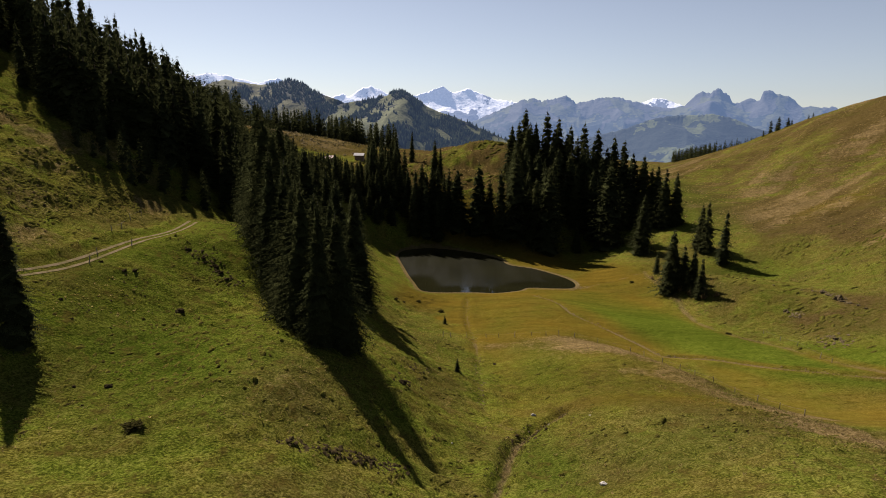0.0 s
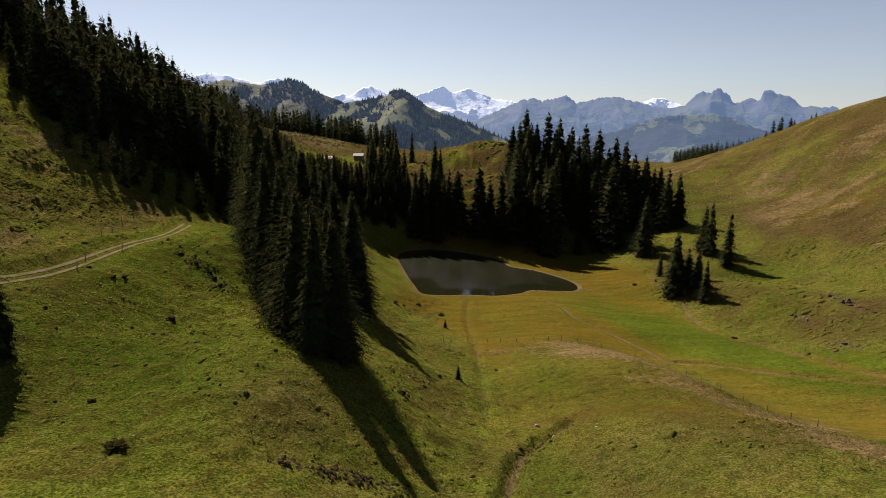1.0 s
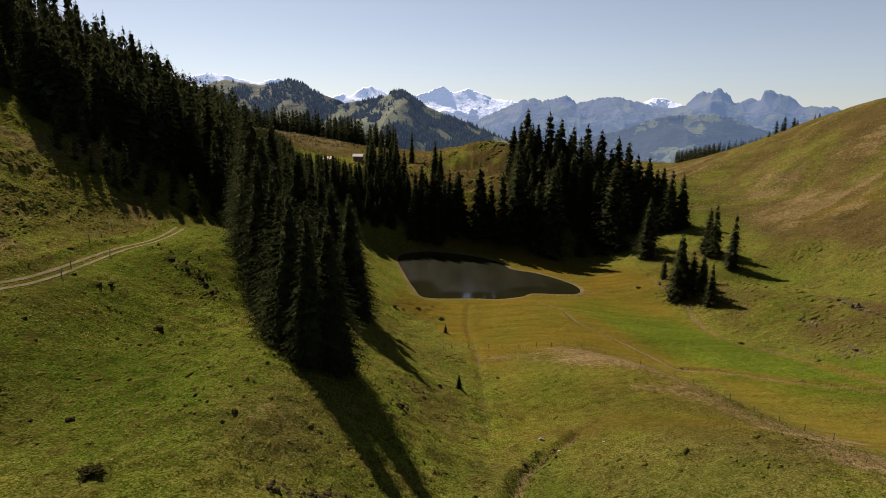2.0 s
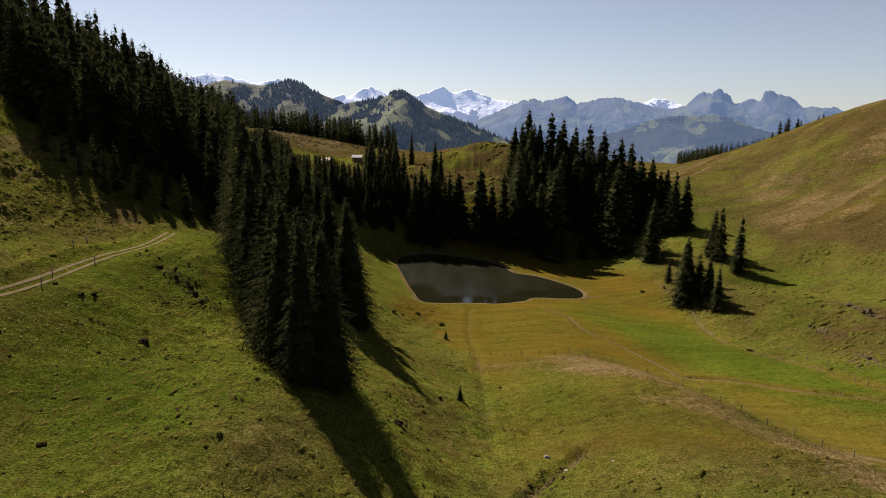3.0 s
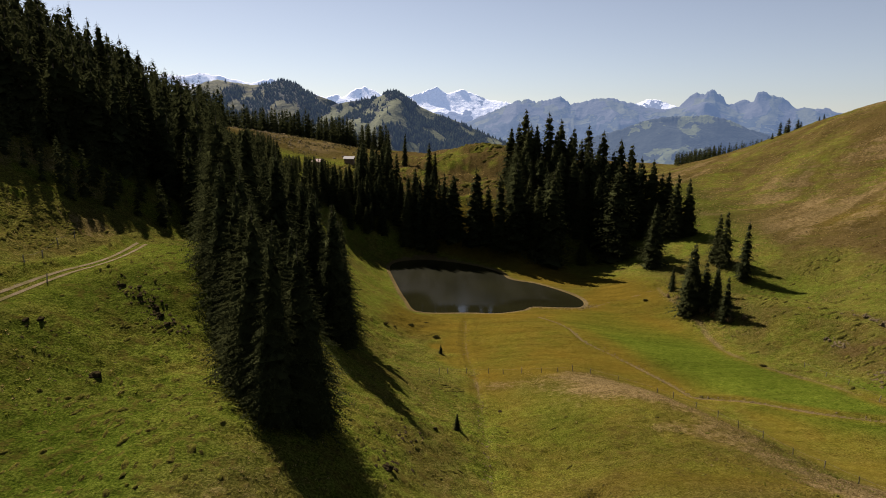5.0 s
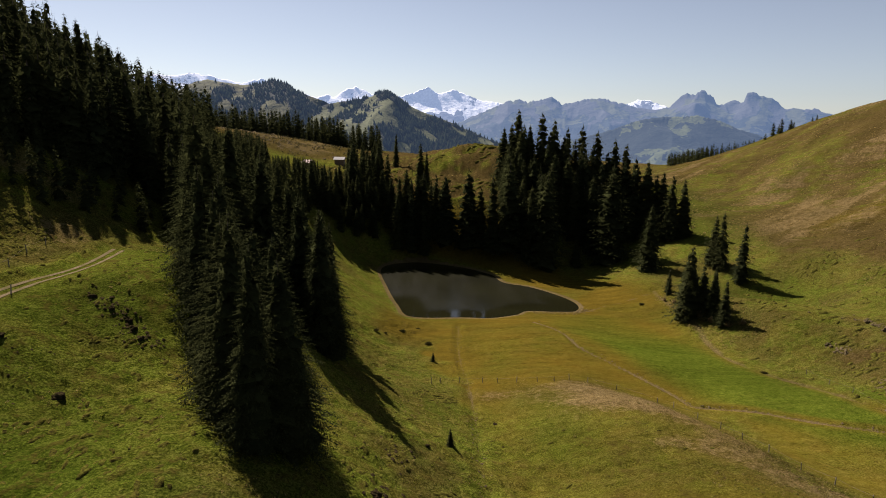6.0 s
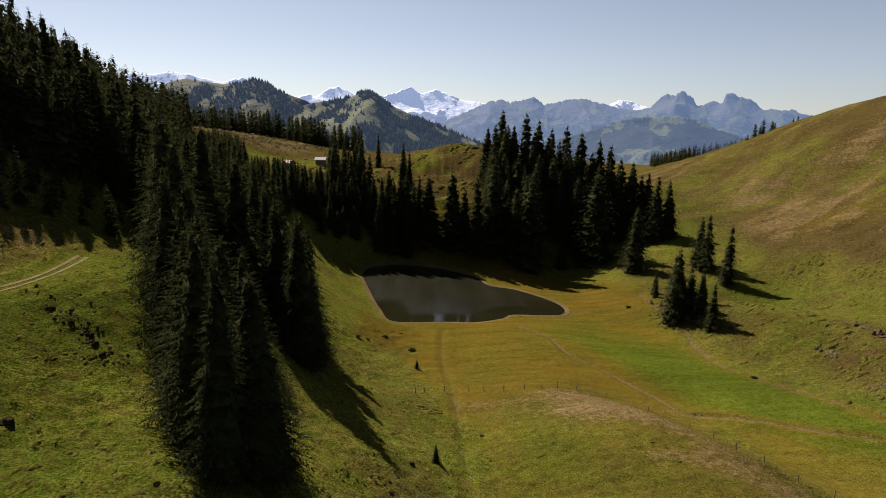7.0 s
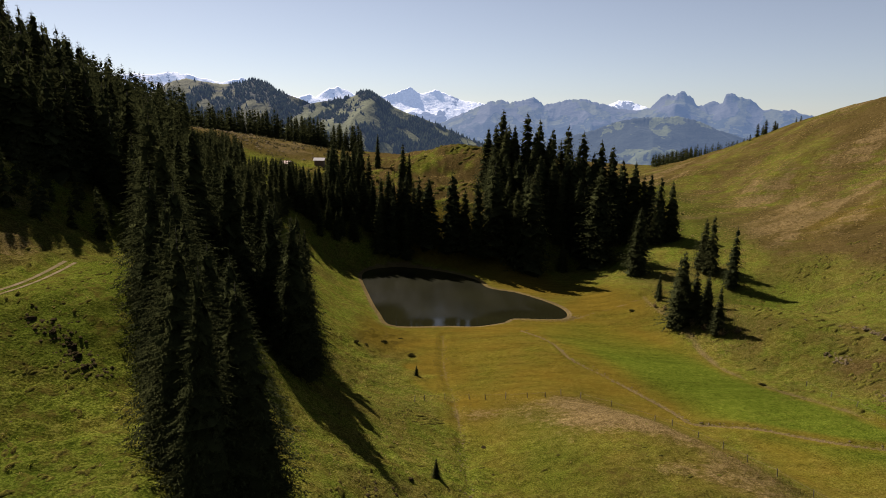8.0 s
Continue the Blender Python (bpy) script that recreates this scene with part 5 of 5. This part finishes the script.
def hummocks(name, label, stretches, seed):
    """Low cattle-trodden humps of turf, joined: nobody could count them."""
    g = np.random.default_rng(seed)
    X, Y, R = [], [], []
    for (x0, y0, x1, y1), count, lo, hi, keep in stretches:
        x, y = g.uniform(x0, x1, count), g.uniform(y0, y1, count)
        ok = g.random(count) < keep(x, y)
        X.append(x[ok]), Y.append(y[ok]), R.append(g.uniform(lo, hi, ok.sum()))
    x, y, r = np.concatenate(X), np.concatenate(Y), np.concatenate(R)
    z, n, m = height(x, y), len(x), 7
    a = g.uniform(0, 6.28, (n, 1)) + 6.283 * np.arange(m) / m
    turn, long = g.uniform(-0.5, 0.5, (n, 1)) + np.where(x < 0, 1.57, 0.45)[:, None], g.uniform(1.3, 3.0, (n, 1))
    rings = []
    for reach, rise in ((1.0, -0.12), (0.62, 0.30)):
        u, v = np.cos(a) * long * reach * r[:, None] * g.uniform(0.8, 1.2, (n, m)), np.sin(a) * reach * r[:, None] * g.uniform(0.8, 1.2, (n, m))
        px, py = x[:, None] + u * np.cos(turn) - v * np.sin(turn), y[:, None] + u * np.sin(turn) + v * np.cos(turn)
        rings.append(np.stack([px, py, height(px, py) + rise * r[:, None] * g.uniform(0.7, 1.3, (n, m))], -1))
    top = np.stack([x, y, z + 0.42 * r], -1)[:, None, :]
    v = np.concatenate([*rings, top], 1).reshape(-1, 3)
    f = np.array([[k, (k + 1) % m, m + (k + 1) % m, m + k] for k in range(m)] + [[m + k, m + (k + 1) % m, 2 * m, 2 * m] for k in range(m)])
    f = (np.arange(n)[:, None, None] * (2 * m + 1) + f[None]).reshape(-1, 4)
    return tagged(new(name, fast_mesh(name, v, f, TRODDEN)), label, "turf", kind="stuff")


def trodden(x, y):
    dt, _ = line_distance(x, y, TRACK)
    return (1 - flatness(x, y)) * step(1.8, 2.8, dt) * (0.06 + step(0.50, 0.66, fbm(x / 9, y / 9, 3, 133)))


hummocks("turf_hummocks", "cattle-trodden humps of rough turf", (((-62, 38, 4, 112), 3600, 0.09, 0.26, trodden), ((-62, 55, -40, 112), 4200, 0.10, 0.30, trodden), ((-80, 84, -50, 122), 1800, 0.12, 0.34, trodden), ((8, 40, 44, 96), 900, 0.10, 0.28, trodden),
         ((62, 82, 120, 185), 2200, 0.2, 0.6, trodden), ((-45, 240, 85, 325), 1200, 0.4, 1.1, lambda x, y: step(0.45, 0.62, fbm(x / 12, y / 12, 3, 137))), ((-12, 66, 4, 112), 600, 0.14, 0.4, trodden)), 9)


# ---- grass tufts ----
def tufts(name, label, mat, stretches, seed, squat=1.0):
    """Tussocks of bent blades, joined: nobody could count them."""
    g = np.random.default_rng(seed)
    X, Y, S = [], [], []
    for (x0, y0, x1, y1), count, lo, hi, keep in stretches:
        x, y = g.uniform(x0, x1, count), g.uniform(y0, y1, count)
        ok = (g.random(count) < keep(x, y)) & (pond_distance(x, y) > 0.8)
        X.append(x[ok]), Y.append(y[ok]), S.append(g.uniform(lo, hi, ok.sum()))
    x, y, s = np.concatenate(X), np.concatenate(Y), np.concatenate(S)
    z = height(x, y) - 0.04
    n, k = len(x), 6
    a = g.uniform(0, 6.28, (n, k))
    lean, tall = g.uniform(0.2, 0.9, (n, k)), g.uniform(0.6, 1.1, (n, k)) * s[:, None] * squat
    foot = np.stack([x[:, None] + np.cos(a) * 0.14 * s[:, None], y[:, None] + np.sin(a) * 0.14 * s[:, None], np.repeat(z[:, None], k, 1)], -1)
    tip = foot + np.stack([np.cos(a) * lean * tall / squat, np.sin(a) * lean * tall / squat, tall], -1)
    w = np.stack([-np.sin(a), np.cos(a), 0 * a], -1) * (0.13 * s[:, None, None])
    v = np.stack([foot - w, foot + w, tip], 2).reshape(-1, 3)
    f = np.arange(n * k)[:, None] * 3 + np.array([0, 1, 2, 2])
    return tagged(new(name, fast_mesh(name, v, f, mat)), label, "grass", kind="stuff")


def pasture_only(x, y):
    dt, _ = line_distance(x, y, TRACK)
    return (1 - flatness(x, y)) * step(1.6, 2.4, dt) * step(0.42, 0.6, fbm(x / 11, y / 11, 3, 77))


def on_bank(x, y):
    d, _ = line_distance(x, y, [(17, 112), (24, 112), (30, 106), (35, 95), (39, 84), (40, 72), (39, 60), (38, 44)])
    return np.exp(-((d / 3.5) ** 2)) + 0.5 * np.exp(-(((x + 12.5) / 5) ** 2) - ((y - 52) / 7) ** 2)


GREEN_BLADES = blade_material("green_blades", (0.064, 0.076, 0.0056), (0.168, 0.16, 0.02))
DRY_BLADES = blade_material("dry_blades", (0.119, 0.084, 0.0266), (0.28, 0.21, 0.084))
DARK_BLADES = blade_material("dark_weeds", (0.0188, 0.0165, 0.006), (0.0675, 0.0562, 0.0188))
tufts("grass_tufts", "tufts of green pasture grass", GREEN_BLADES, (((-60, 36, 45, 125), 15000, 0.14, 0.34, pasture_only), ((60, 80, 125, 190), 6000, 0.2, 0.45, pasture_only)), 1, 0.55)
tufts("dry_grass_tufts", "tufts of dry straw-coloured grass", DRY_BLADES, (((10, 40, 46, 118), 9000, 0.14, 0.32, on_bank), ((-20, 42, 0, 66), 2500, 0.14, 0.3, on_bank), ((26, 164, 43, 174), 3000, 0.2, 0.5, lambda x, y: step(4.5, 1.5, pond_distance(x, y) + 3 * fbm(x / 3, y / 3, 2, 5))), ((58, 140, 70, 176), 900, 0.25, 0.6, lambda x, y: 0.7 + 0 * x),
      ((-60, 36, 45, 125), 4000, 0.2, 0.4, pasture_only), ((90, 150, 200, 330), 9000, 0.35, 0.8, lambda x, y: step(0.40, 0.58, fbm((0.906 * y - 0.423 * x) / 6.5, (0.906 * x + 0.423 * y) / 34, 4, 91))), ((-45, 238, 85, 330), 2500, 0.4, 0.9, lambda x, y: 0.5 + 0 * x)), 2, 0.6)
tufts("weed_tufts", "dark weeds among the pasture grass", DARK_BLADES, (((-60, 36, 10, 125), 700, 0.1, 0.2, pasture_only), ((60, 80, 125, 190), 1500, 0.2, 0.4, pasture_only),
      ((-45, 240, 85, 325), 900, 0.4, 1.0, lambda x, y: step(0.5, 0.6, fbm(x / 9, y / 9, 3, 17))), ((95, 150, 190, 320), 1500, 0.3, 0.8, lambda x, y: step(0.5, 0.62, fbm((0.906 * y - 0.423 * x) / 9, (0.906 * x + 0.423 * y) / 40, 3, 19))), ((-130, 330, -40, 398), 1500, 0.8, 2.0, lambda x, y: 0.7 * step(0.42, 0.55, fbm(x / 14, y / 14, 3, 29))), ((2, 60, 9, 165), 900, 0.15, 0.3, lambda x, y: 0.8 + 0 * x), ((2, 40, 18, 72), 2600, 0.15, 0.4, lambda x, y: np.exp(-((line_distance(x, y, BROOK)[0] / 1.1) ** 2)))), 3, 0.55)
